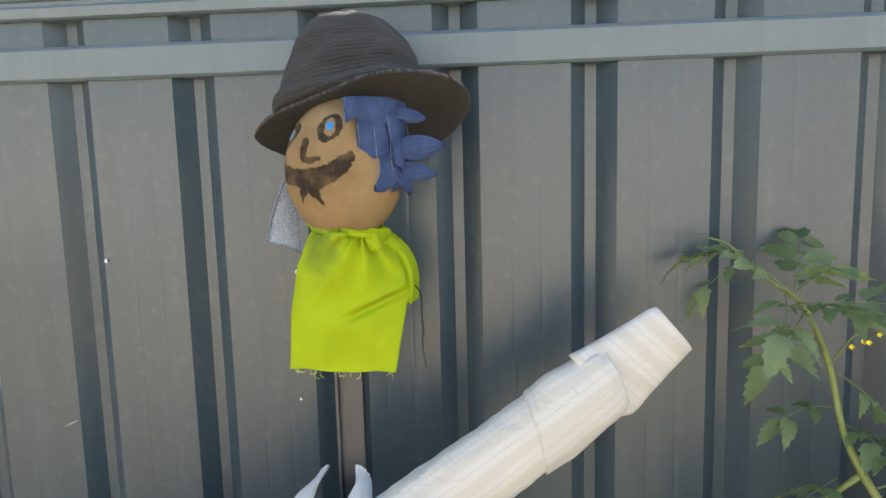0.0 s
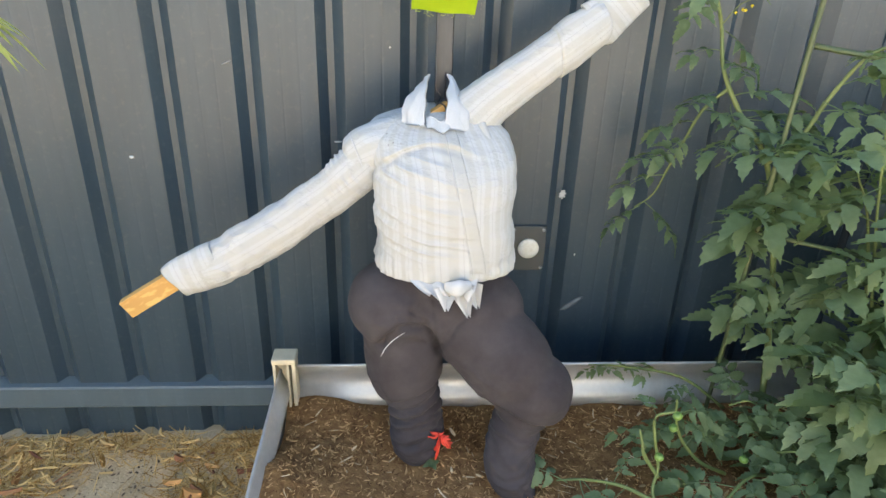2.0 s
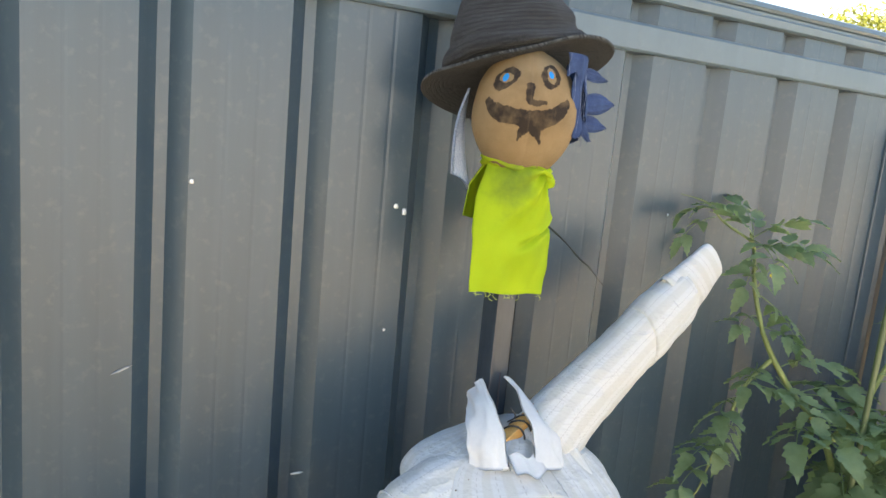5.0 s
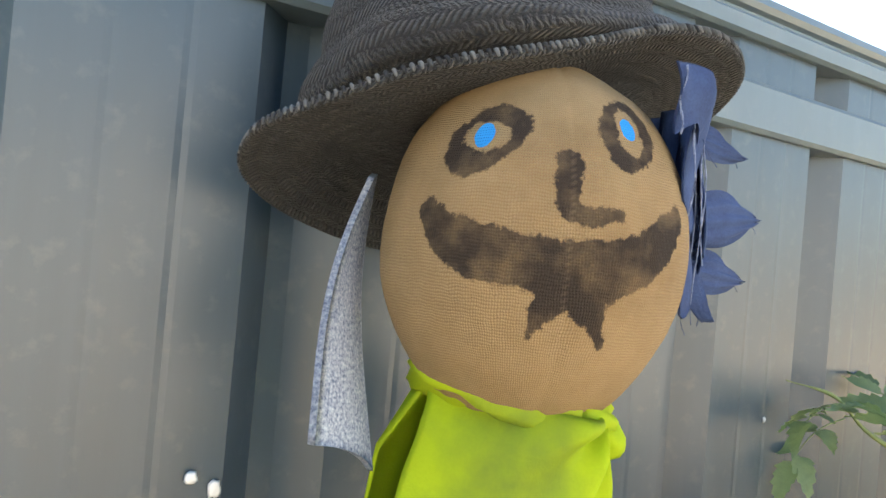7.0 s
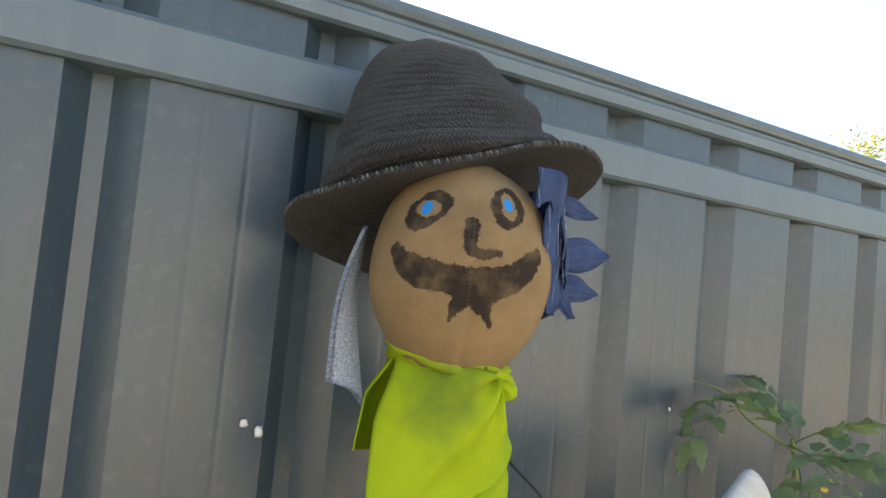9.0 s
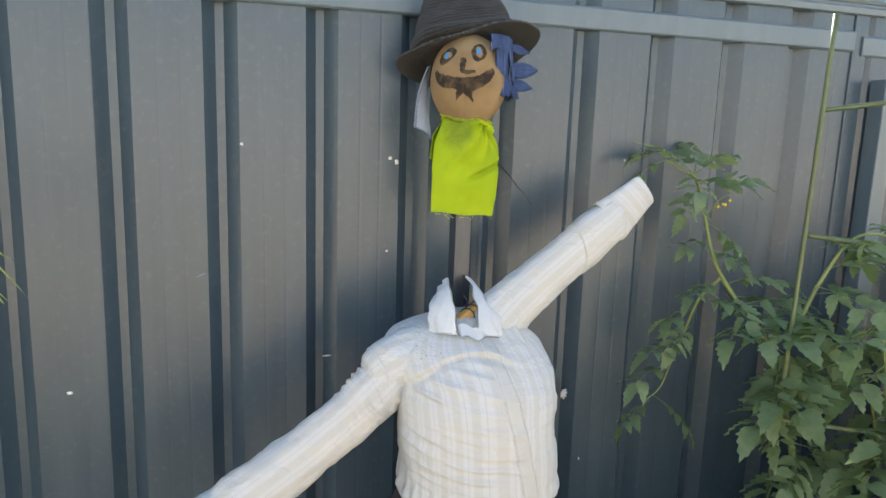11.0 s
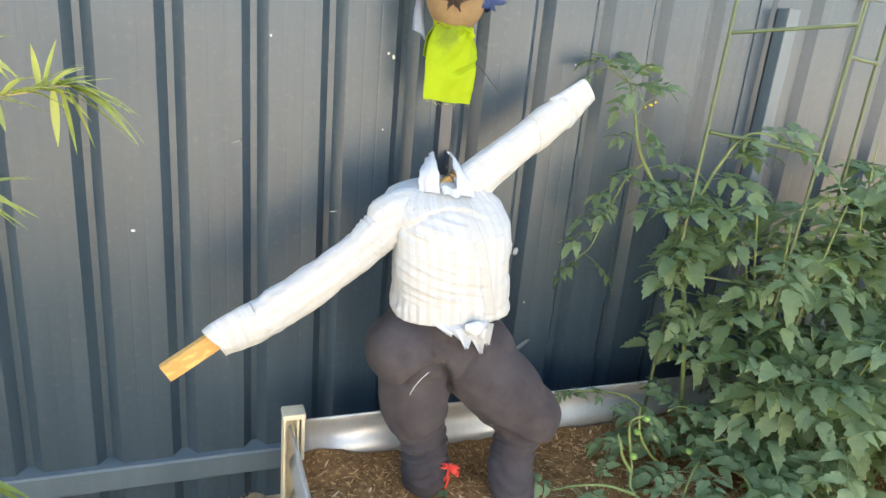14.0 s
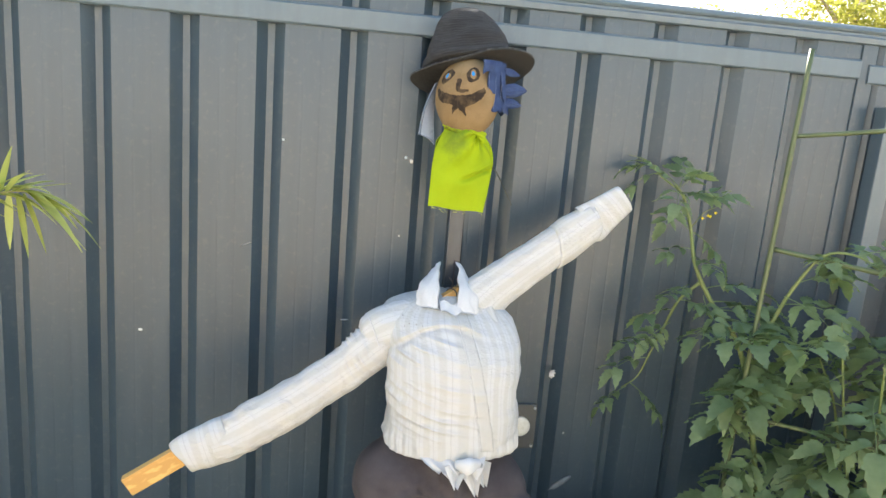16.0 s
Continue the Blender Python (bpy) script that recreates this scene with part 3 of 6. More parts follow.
litter("pale_chips", PALE, "pale crumbly flakes scattered on the soil", "mulch", 260, (-0.47, 0.12, -0.95, -0.70), soil_height, 0.006, 0.022, 0.005, 0.013, 0.005, 0.3,
       keep=lambda x, y: max(0, 0.4 + 1.5 * fnoise((x, y, 9), 4)) * min(1, max(0, (-0.60 - y) / 0.12)))

# ---------------------------------------------------------------- raised bed
bed = thing("raised_bed", (0.3, -0.65, 0), "corrugated galvanised raised garden bed with cream corner posts", "garden bed")


def corrugated(name, along, fixed, a, b, z0, z1, axis, label, amp=0.013, waves=3.5):
    """A sheet with level waves, from a to b along x or y."""
    bm = bmesh.new()
    rows = 40
    front, back = [], []
    for i in range(rows + 1):
        z = z0 + (z1 - z0) * i / rows
        o = amp * math.cos(2 * math.pi * waves * i / rows)
        front.append((o, z))
        back.append((o + 0.0025, z))
    prof = front + back[::-1]
    mk = (lambda t, o, z: (t, fixed + o, z)) if axis == "x" else (lambda t, o, z: (fixed + o, t, z))
    loft(bm, [[mk(t, o, z) for o, z in prof] for t in np.linspace(a, b, 12)], True, True)
    bmesh.ops.recalc_face_normals(bm, faces=bm.faces)
    # rolled safety edge along the top
    end = amp * math.cos(2 * math.pi * waves)
    tube(bm, [mk(a, end, z1), mk((a + b) / 2, end, z1), mk(b, end, z1)], [0.004] * 3, 8, 8)
    return part(name, bm, ZINC, bed, label)


corrugated("back_panel", None, -0.205, -0.70, 1.40, 0.0, 0.408, "x", "galvanised corrugated panel at the back")
corrugated("side_panel", None, -0.724, -1.10, -0.235, 0.0, 0.408, "y", "galvanised corrugated panel at the side", 0.009)
corrugated("front_panel", None, -1.115, -0.72, 1.40, 0.0, 0.30, "x", "galvanised corrugated panel at the front")
corrugated("end_panel", None, 1.405, -1.10, -0.22, 0.0, 0.408, "y", "galvanised corrugated panel at the far end")


def bed_post(x, y):
    bm = bmesh.new()
    box(bm, (x - 0.027, y - 0.012, 0.0), (x - 0.020, y + 0.034, 0.43), 0.0015)
    box(bm, (x + 0.006, y - 0.012, 0.0), (x + 0.012, y + 0.036, 0.43), 0.0015)
    box(bm, (x + 0.018, y - 0.010, 0.0), (x + 0.027, y + 0.034, 0.43), 0.0015)
    box(bm, (x - 0.020, y + 0.020, 0.0), (x + 0.020, y + 0.032, 0.43), 0.0015)
    p = part("corner_post", bm, CREAM, bed, "cream plastic corner post", smooth=False)
    bm = bmesh.new()
    box(bm, (x - 0.029, y - 0.014, 0.430), (x + 0.029, y + 0.038, 0.446), 0.004)
    part("post_cap", bm, CREAM, p, smooth=False)


bed_post(-0.723, -0.235)
for qx, qy in ((-0.723, -1.12), (1.40, -0.235), (1.40, -1.12)):
    bed_post(qx, qy)

# ---------------------------------------------------------------- fence fittings and marks
lamp = thing("solar_light", (-0.112, -0.004, 0.565), "clear square solar fence light with a pale round lens", "solar light")
GLASSY, nt_, p_ = material("smoked_acrylic", 0.08, 0.0, 0.5)
p_.inputs["Base Color"].default_value = (0.16, 0.16, 0.15, 1)
p_.inputs["Transmission Weight"].default_value = 0.35
LENS = simple("pale_lens", (0.62, 0.60, 0.50), (0.80, 0.79, 0.72), 120, 0.25, 0.0, 0.2, 0.001)
SCREW = simple("screw_steel", (0.35, 0.35, 0.36), (0.6, 0.6, 0.6), 100, 0.3, 0.9)
bm = bmesh.new()
box(bm, (-0.158, -0.012, 0.565), (-0.063, -0.004, 0.693), 0.0015)
plate = part("plate", bm, GLASSY, lamp, "smoky clear acrylic plate", smooth=False)


def disc(bm, c, r, y0, y1, segs=24, dome=0.0):
    rings = [[(c[0] + r * f * math.cos(2 * math.pi * i / segs), y, c[1] + r * f * math.sin(2 * math.pi * i / segs)) for i in range(segs)]
             for f, y in ((1, y0), (1, y1), (0.9, y1 - 0.001 - dome * 0.5), (0.5, y1 - 0.001 - dome))]
    loft(bm, rings, True, True)
    bmesh.ops.recalc_face_normals(bm, faces=bm.faces)


bm = bmesh.new()
disc(bm, (-0.109, 0.632), 0.0275, -0.013, -0.020, 32, 0.003)
part("lens", bm, LENS, lamp, "pale cream round lens")
for sx in (-0.150, -0.071):
    for sz in (0.574, 0.684):
        bm = bmesh.new()
        disc(bm, (sx, sz), 0.0042, -0.012, -0.015, 10, 0.001)
        part("screw", bm, SCREW, lamp)


def splash(x, z, r, name="bird_dropping", mat=None, y=0.0, stretch=1.0, ang=0.0, label="small white dried splash on the fence", cat="stain"):
    bm = bmesh.new()
    n = 14
    rim = []
    for i in range(n):
        a = 2 * math.pi * i / n
        q = r * (1 + 0.35 * fnoise((x * 9 + math.cos(a), z * 9 + math.sin(a), 1), 2))
        dx, dz = q * stretch * math.cos(a), q * math.sin(a)
        rim.append((x + dx * math.cos(ang) - dz * math.sin(ang), y - 0.0008, z + dx * math.sin(ang) + dz * math.cos(ang)))
    loft(bm, [rim, [(x + (p[0] - x) * 0.7, y - 0.0024, z + (p[2] - z) * 0.7) for p in rim], [(x + (p[0] - x) * 0.2, y - 0.003, z + (p[2] - z) * 0.2) for p in rim]], True, True)
    bmesh.ops.recalc_face_normals(bm, faces=bm.faces)
    single(name, bm, mat or BIRD, label, cat, "fence marks")


splash(-0.466, 1.331, 0.0042)
splash(-0.452, 1.323, 0.0060, stretch=0.7)
splash(-0.762, 1.352, 0.0035)
splash(0.085, 1.338, 0.0030, stretch=0.6)
splash(0.021, 0.607, 0.0040, stretch=0.5)
splash(-0.470, 1.135, 0.0025)
splash(-1.09, 0.865, 0.004, stretch=1.4)
splash(0.55, 0.8, 0.003)
splash(-0.844, 1.093, 0.0017, "scratch", simple("scratched_paint", (0.25, 0.26, 0.27), (0.4, 0.41, 0.42), 60, 0.7), 0.0, 8.0, radians(24), "thin pale scratch in the paint", "scratch")
splash(0.03, 0.455, 0.009, "scuff", simple("dusty_scuff", (0.12, 0.14, 0.16), (0.2, 0.22, 0.24), 60, 0.8), 0.0, 4.0, radians(35), "faint pale scuff on the fence", "scuff")
splash(-0.596, 0.910, 0.0022, "scuff", WEB, 0.0, 4.5, 0.05, "short pale dash of dirt on the fence", "scuff")
# spider web wad bridging a groove
bm = bmesh.new()
for i in range(16):
    a = random.uniform(0, 6.28)
    r0 = random.uniform(0.004, 0.010)
    tube(bm, [(-0.030 + r0 * math.cos(a), -0.001, 0.778 + 1.3 * r0 * math.sin(a)), (-0.030, 0.006, 0.778), (-0.030 - r0 * math.cos(a + 0.5), 0.0, 0.778 - 1.3 * r0 * math.sin(a + 0.5))],
         [0.0010, 0.0045, 0.0010], 5, 6)
single("spider_web", bm, WEB, "greyish wad of spider web in a fence groove", "spider web")

# ---------------------------------------------------------------- scarecrow: frame
stake = thing("metal_stake", (-0.345, -0.150, 0.2), "dark blue-grey steel stake holding up the scarecrow", "stake")
bm = bmesh.new()
box(bm, (-0.372, -0.166, 0.20), (-0.337, -0.163, 1.46), 0.0008)
box(bm, (-0.3725, -0.174, 0.20), (-0.3685, -0.134, 1.46), 0.0008)
box(bm, (-0.340, -0.166, 0.20), (-0.337, -0.134, 1.46), 0.0008)
part("channel", bm, STEEL, stake, smooth=False)

ARM_A, ARM_B = Vector((-1.016, -0.347, 0.649)), Vector((0.030, -0.165, 1.272))
AX = (ARM_B - ARM_A).normalized()
AUP = (Vector((0, 0, 1)) - AX * AX.z).normalized()
ASIDE = AX.cross(AUP)


def on_arm(t, up=0.0, side=0.0):
    """A point along the cross arm, t from 0 (low end) to 1 (high end)."""
    return ARM_A.lerp(ARM_B, t) + AUP * up + ASIDE * side


bm = bmesh.new()
rot = Matrix((AX, ASIDE, AUP)).transposed().to_4x4()
L = (ARM_B - ARM_A).length
box(bm, (-L / 2, -0.0095, -0.0215), (L / 2, 0.0095, 0.0215), 0.0015)
arm = new("timber_arm", to_mesh("timber_arm", bm, PINE, False))
arm.matrix_world = Matrix.Translation((ARM_A + ARM_B) / 2) @ rot
tagged(arm, "new pine batten used as the scarecrow's cross arm", "timber batten")
# tie wire round stake and arm
bm = bmesh.new()
for k in range(3):
    c = on_arm(0.632 + 0.010 * k)
    ring = [c + AUP * (0.026 * math.cos(a)) + ASIDE * (0.017 * math.sin(a)) + AX * (0.007 * math.sin(2 * a)) for a in np.linspace(0, 2 * math.pi, 14)]
    tube(bm, ring, [0.0014] * 14, 6, 28)
c = on_arm(0.635, 0.024, -0.012)
tube(bm, [c, c + Vector((0.004, -0.012, 0.012)), c + Vector((-0.006, -0.014, 0.026))], [0.0012] * 3, 5, 8)
single("tie_wire", bm, WIRE, "thin dark wire binding the batten to the stake", "wire")

# ---------------------------------------------------------------- scarecrow: head and stuffed legs, one mesh
HEAD, HR, HZ, FACE_AZ = Vector((-0.3517, -0.156, 1.482)), 0.0712, 0.0860, -22.0


def seg_dist(p, a, b):
    ab, ap = (b[0] - a[0], b[1] - a[1]), (p[0] - a[0], p[1] - a[1])
    d2 = ab[0] ** 2 + ab[1] ** 2
    t = 0 if d2 == 0 else max(0, min(1, (ap[0] * ab[0] + ap[1] * ab[1]) / d2))
    return math.hypot(ap[0] - t * ab[0], ap[1] - t * ab[1]), t


def stroke(p, pts):
    """Signed reach inside a brush stroke of (azimuth, elevation, half width): above 0 inside."""
    best = -99
    for a, b in zip(pts, pts[1:]):
        d, t = seg_dist(p, a, b)
        best = max(best, a[2] + (b[2] - a[2]) * t - d)
    return best


NOSE = [(-4.6, 22.0, 6.2), (-5.8, 15, 5.8), (-4.4, 9.2, 5.0), (1.5, 7.2, 4.2), (11, 9.2, 3.2)]
MOUTH = [(-49.5, 6.5, 5.8), (-42, 0.5, 8.0), (-31, -3.6, 9.6), (-17, -5.0, 8.8), (-3, -6.6, 9.6), (9, -5.8, 9.8), (20, -2.2, 9.4), (30, 3.2, 8.4), (38, 9.5, 6.4)]
TUFTS = [[(-7, -13, 8.0), (-11, -19, 5.0), (-14, -25, 2.4)], [(2, -13, 8.0), (7, -20, 5.0), (11, -27, 2.4)]]


def paint_at(az, el):
    az *= 0.955
    p = (az * 0.98, el)
    dark = max(stroke(p, NOSE), stroke(p, MOUTH), *[stroke(p, t) for t in TUFTS])
    blue = -9
    for cx, cy, rx, ry, tilt, pr in ((-34.5, 28.5, 15.0, 10.5, 0.25, 4.2), (20.0, 34.5, 11.5, 13.5, -0.55, 3.9)):
        dx, dy = az - cx, el - cy
        ex, ey = dx * math.cos(tilt) + dy * math.sin(tilt), -dx * math.sin(tilt) + dy * math.cos(tilt)
        q = math.hypot(ex / rx, ey / ry)
        dark = max(dark, 4.6 + 0.9 * math.sin(2 * math.atan2(ey, ex)) - abs(q - 0.80) * min(rx, ry))
        blue = max(blue, pr - math.hypot(dx + 0.5, (dy - 0.5) * 0.9))
    seam = 0.35 - abs(az + 4) if abs(az + 4) < 1 else -1
    return max(0, min(1, 0.5 + dark * 0.13)), max(0, min(1, 0.5 + seam)) if (int(el * 1.1) % 2) else 0.0, max(0, min(1, 0.5 + blue * 0.5))


def head_rings(bm, layer, nu=260, nv=190):
    rings, uvs, cols = [], [], []
    for i in range(nv + 1):
        el = -90 + 180 * (i / nv)
        e = radians(max(-89.5, min(89.5, el)))
        row, ur, cr = [], [], []
        for j in range(nu + 1):
            az = -180 + 360 * j / nu
            a = radians(az + FACE_AZ)
            d = Vector((math.sin(a) * math.cos(e), -math.cos(a) * math.cos(e), math.sin(e)))
            swell = 1 + 0.018 * fnoise(d, 2.2) + 0.004 * fnoise(d, 11)
            swell -= 0.010 * math.exp(-((az + 4) / 3.0) ** 2)
            if el < -45:
                swell += 0.010 * math.sin(radians(az) * 22) * ((-45 - el) / 45)
            p = HEAD + Vector((d.x * HR * swell, d.y * HR * swell, d.z * HZ * swell))
            row.append(p)
            ur.append((radians(az) * HR, e * HZ))
            cr.append(paint_at(az, el) if abs(az) < 70 and -40 < el < 65 else (0, 0, 0))
        rings.append(row)
        uvs.append(ur)
        cols.append(cr)
    uvl = bm.loops.layers.uv.verify()
    rows = [[bm.verts.new(p) for p in r[:-1]] for r in rings]
    for i in range(nv):
        for j in range(nu):
            k = (j + 1) % nu
            f = bm.faces.new((rows[i][j], rows[i][k], rows[i + 1][k], rows[i + 1][j]))
            f.smooth = True
            for lp, (ii, jj) in zip(f.loops, ((i, j), (i, j + 1), (i + 1, j + 1), (i + 1, j))):
                lp[uvl].uv = uvs[ii][jj]
                lp[layer] = (*cols[ii][jj if jj <= nu else 0], 1)


def stuffed(build, voxel, rounds):
    """Melts overlapping forms into one soft skin and returns its mesh."""
    bm = bmesh.new()
    build(bm)
    ob = new("melt", to_mesh("melt", bm, LEGS))
    r = ob.modifiers.new("r", "REMESH")
    r.mode, r.voxel_size = "VOXEL", voxel
    s = ob.modifiers.new("s", "SMOOTH")
    s.factor, s.iterations = 0.5, rounds
    me = bpy.data.meshes.new_from_object(ob.evaluated_get(bpy.context.evaluated_depsgraph_get()))
    bpy.data.objects.remove(ob)
    return me


def leg_forms(bm):
    def ball(c, r):
        q = bmesh.ops.create_uvsphere(bm, u_segments=24, v_segments=16, radius=1.0)
        bmesh.ops.transform(bm, matrix=Matrix.Translation(c) @ Matrix.Diagonal((*r, 1)), verts=q["verts"])
    ball((-0.365, -0.275, 0.700), (0.145, 0.105, 0.085))
    ball((-0.452, -0.300, 0.640), (0.110, 0.112, 0.098))
    ball((-0.375, -0.310, 0.640), (0.090, 0.090, 0.085))
    ball((-0.280, -0.305, 0.632), (0.110, 0.108, 0.088))
    tube(bm, [(-0.440, -0.300, 0.62), (-0.438, -0.318, 0.54), (-0.430, -0.338, 0.47), (-0.418, -0.348, 0.425)], [0.088, 0.090, 0.080, 0.058], 24, 24)
    tube(bm, [(-0.414, -0.345, 0.44), (-0.406, -0.354, 0.37), (-0.404, -0.362, 0.315), (-0.402, -0.364, 0.268), (-0.390, -0.366, 0.240)], [0.054, 0.058, 0.060, 0.050, 0.020], 24, 24)
    tube(bm, [(-0.315, -0.315, 0.63), (-0.255, -0.345, 0.575), (-0.200, -0.385, 0.525), (-0.165, -0.405, 0.485)], [0.088, 0.098, 0.095, 0.080], 24, 18)
    ball((-0.152, -0.405, 0.480), (0.090, 0.086, 0.080))
    tube(bm, [(-0.160, -0.395, 0.46), (-0.182, -0.415, 0.395), (-0.196, -0.440, 0.335), (-0.188, -0.475, 0.282), (-0.158, -0.508, 0.236)],
         [0.058, 0.056, 0.060, 0.052, 0.016], 24, 20)


FOLDS = [  # x and z along a crease in the stuffed cloth, then depth and half width
    ([(-0.482, 0.590), (-0.470, 0.612), (-0.448, 0.632), (-0.422, 0.640), (-0.398, 0.628), (-0.374, 0.600), (-0.358, 0.555)], 0.013, 0.008),
    ([(-0.374, 0.600), (-0.392, 0.645), (-0.420, 0.672)], 0.007, 0.005), ([(-0.378, 0.610), (-0.368, 0.650), (-0.372, 0.700)], 0.003, 0.005),
    ([(-0.380, 0.608), (-0.412, 0.652), (-0.445, 0.662)], 0.005, 0.004), ([(-0.352, 0.585), (-0.330, 0.640), (-0.300, 0.668)], 0.004, 0.005),
    ([(-0.500, 0.470), (-0.460, 0.424), (-0.408, 0.450), (-0.350, 0.468)], 0.010, 0.006), ([(-0.470, 0.398), (-0.420, 0.420), (-0.350, 0.448)], 0.007, 0.005),
    ([(-0.465, 0.368), (-0.408, 0.398), (-0.355, 0.415)], 0.008, 0.005), ([(-0.462, 0.350), (-0.410, 0.372), (-0.360, 0.395)], 0.005, 0.004),
    ([(-0.455, 0.318), (-0.405, 0.330), (-0.350, 0.362)], 0.004, 0.005), ([(-0.250, 0.470), (-0.187, 0.440), (-0.117, 0.414), (-0.070, 0.425)], 0.012, 0.007),
    ([(-0.235, 0.420), (-0.180, 0.405), (-0.120, 0.385)], 0.004, 0.006), ([(-0.180, 0.300), (-0.165, 0.270), (-0.155, 0.240)], 0.005, 0.005)]


legs_me = stuffed(leg_forms, 0.0050, 7)
bm = bmesh.new()
paint_layer = bm.loops.layers.color.new("paint")
bm.from_mesh(legs_me)
bm.verts.ensure_lookup_table()
bm.normal_update()
for v in bm.verts:
    p = v.co
    crease = 0.0
    # crotch seam, folds above the knee and at the ankles
    crease += 0.004 * fnoise((p.x * 0.6, p.y * 0.6, p.z * 2.2), 30) * (0.4 + 0.6 * (p.z < 0.42))
    crease += 0.005 * fnoise(p, 12) + 0.0022 * math.sin((p.z + 0.7 * p.x) * 170 + 7 * fnoise(p, 7)) * max(0, fnoise((p.x, p.y, p.z + 3), 7) + 0.25)
    if p.z < 0.42:
        crease += 0.0022 * math.sin(p.z * 300 + 9 * fnoise(p, 12))
    if v.normal.y < 0.2:
        for pts, deep, half in FOLDS:
            d, along = min(seg_dist((p.x, p.z), a, b) for a, b in zip(pts, pts[1:]))
            if d < 0.04:
                crease += 1.1 * deep * (0.25 * math.exp(-((d - 2.6 * half) / (1.6 * half)) ** 2) - math.exp(-(d / half) ** 2))
    v.co = p + v.normal * crease
for f in bm.faces:
    f.material_index, f.smooth = 1, True
n_legs = len(bm.faces)
head_rings(bm, paint_layer)
bm.faces.ensure_lookup_table()
for f in bm.faces[n_legs:]:
    f.material_index = 0
# a thin inner core joins the head to the stuffed body
def nearest(faces, p):
    return min(faces, key=lambda f: (f.calc_center_median() - Vector(p)).length)


f_leg = nearest(bm.faces[:n_legs], (-0.345, -0.150, 0.74))
f_head = nearest(bm.faces[n_legs:], HEAD - Vector((0, 0, HZ * 0.99)))
rim = list(f_leg.edges) + list(f_head.edges)
bmesh.ops.delete(bm, geom=[f_leg, f_head], context="FACES_ONLY")
bmesh.ops.bridge_loops(bm, edges=rim)
bpy.data.meshes.remove(legs_me)
single("scarecrow", bm, [FACE, LEGS], "garden scarecrow with hessian head and stuffed charcoal leggings", "scarecrow", at=(-0.35, -0.35, 0.26))

# white thread on the thigh
bm = bmesh.new()
tube(bm, [(-0.484, -0.428, 0.582), (-0.474, -0.430, 0.604), (-0.458, -0.428, 0.622), (-0.436, -0.420, 0.634)], [0.0005, 0.0008, 0.0007, 0.0003], 6, 16)
single("seam_thread", bm, WHITETHREAD, "loose white seam thread on the leggings", "thread")
# red ribbon at the ankle
bm = bmesh.new()
rib = random.Random(11)
for k in range(16):
    a = rib.uniform(-1.0, 2.4)
    c = Vector((-0.354, -0.396, 0.345))
    r = rib.uniform(0.020, 0.038)
    e = c + Vector((r * math.cos(a), -0.006 - 0.016 * rib.random(), 0.8 * r * math.sin(a) - 0.012))
    tube(bm, [c, (c + e) / 2 + Vector((rib.uniform(-0.006, 0.006), -0.010, rib.uniform(-0.002, 0.008))), e], [0.003, rib.uniform(0.003, 0.006), 0.0015], 6, 8, squash=0.25)
tube(bm, [(-0.352, -0.395, 0.345), (-0.358, -0.405, 0.320), (-0.368, -0.402, 0.292)], [0.004, 0.005, 0.002], 6, 8, squash=0.4)
tube(bm, [(-0.348, -0.395, 0.340), (-0.356, -0.410, 0.312), (-0.362, -0.410, 0.280)], [0.004, 0.005, 0.002], 6, 8, squash=0.4)
single("red_ribbon", bm, RED, "red plastic ribbon tied round the scarecrow's ankle", "ribbon")

# ---------------------------------------------------------------- shirt
shirt = thing("shirt", (-0.352, -0.28, 0.74), "white striped cotton shirt stuffed and tied at the waist", "shirt")
TORSO = [  # z, centre x, centre y, half width, half depth
    (0.742, -0.350, -0.285, 0.115, 0.080), (0.733, -0.350, -0.288, 0.140, 0.104), (0.748, -0.347, -0.288, 0.147, 0.114), (0.785, -0.350, -0.285, 0.145, 0.112),
    (0.84, -0.352, -0.282, 0.145, 0.112), (0.90, -0.354, -0.275, 0.146, 0.112), (0.95, -0.356, -0.262, 0.150, 0.104), (0.985, -0.364, -0.246, 0.152, 0.090),
    (1.010, -0.370, -0.232, 0.144, 0.076), (1.030, -0.370, -0.220, 0.122, 0.060), (1.043, -0.360, -0.212, 0.090, 0.050), (1.050, -0.354, -0.206, 0.060, 0.040)]
TZ = smooth_path(TORSO, 120)


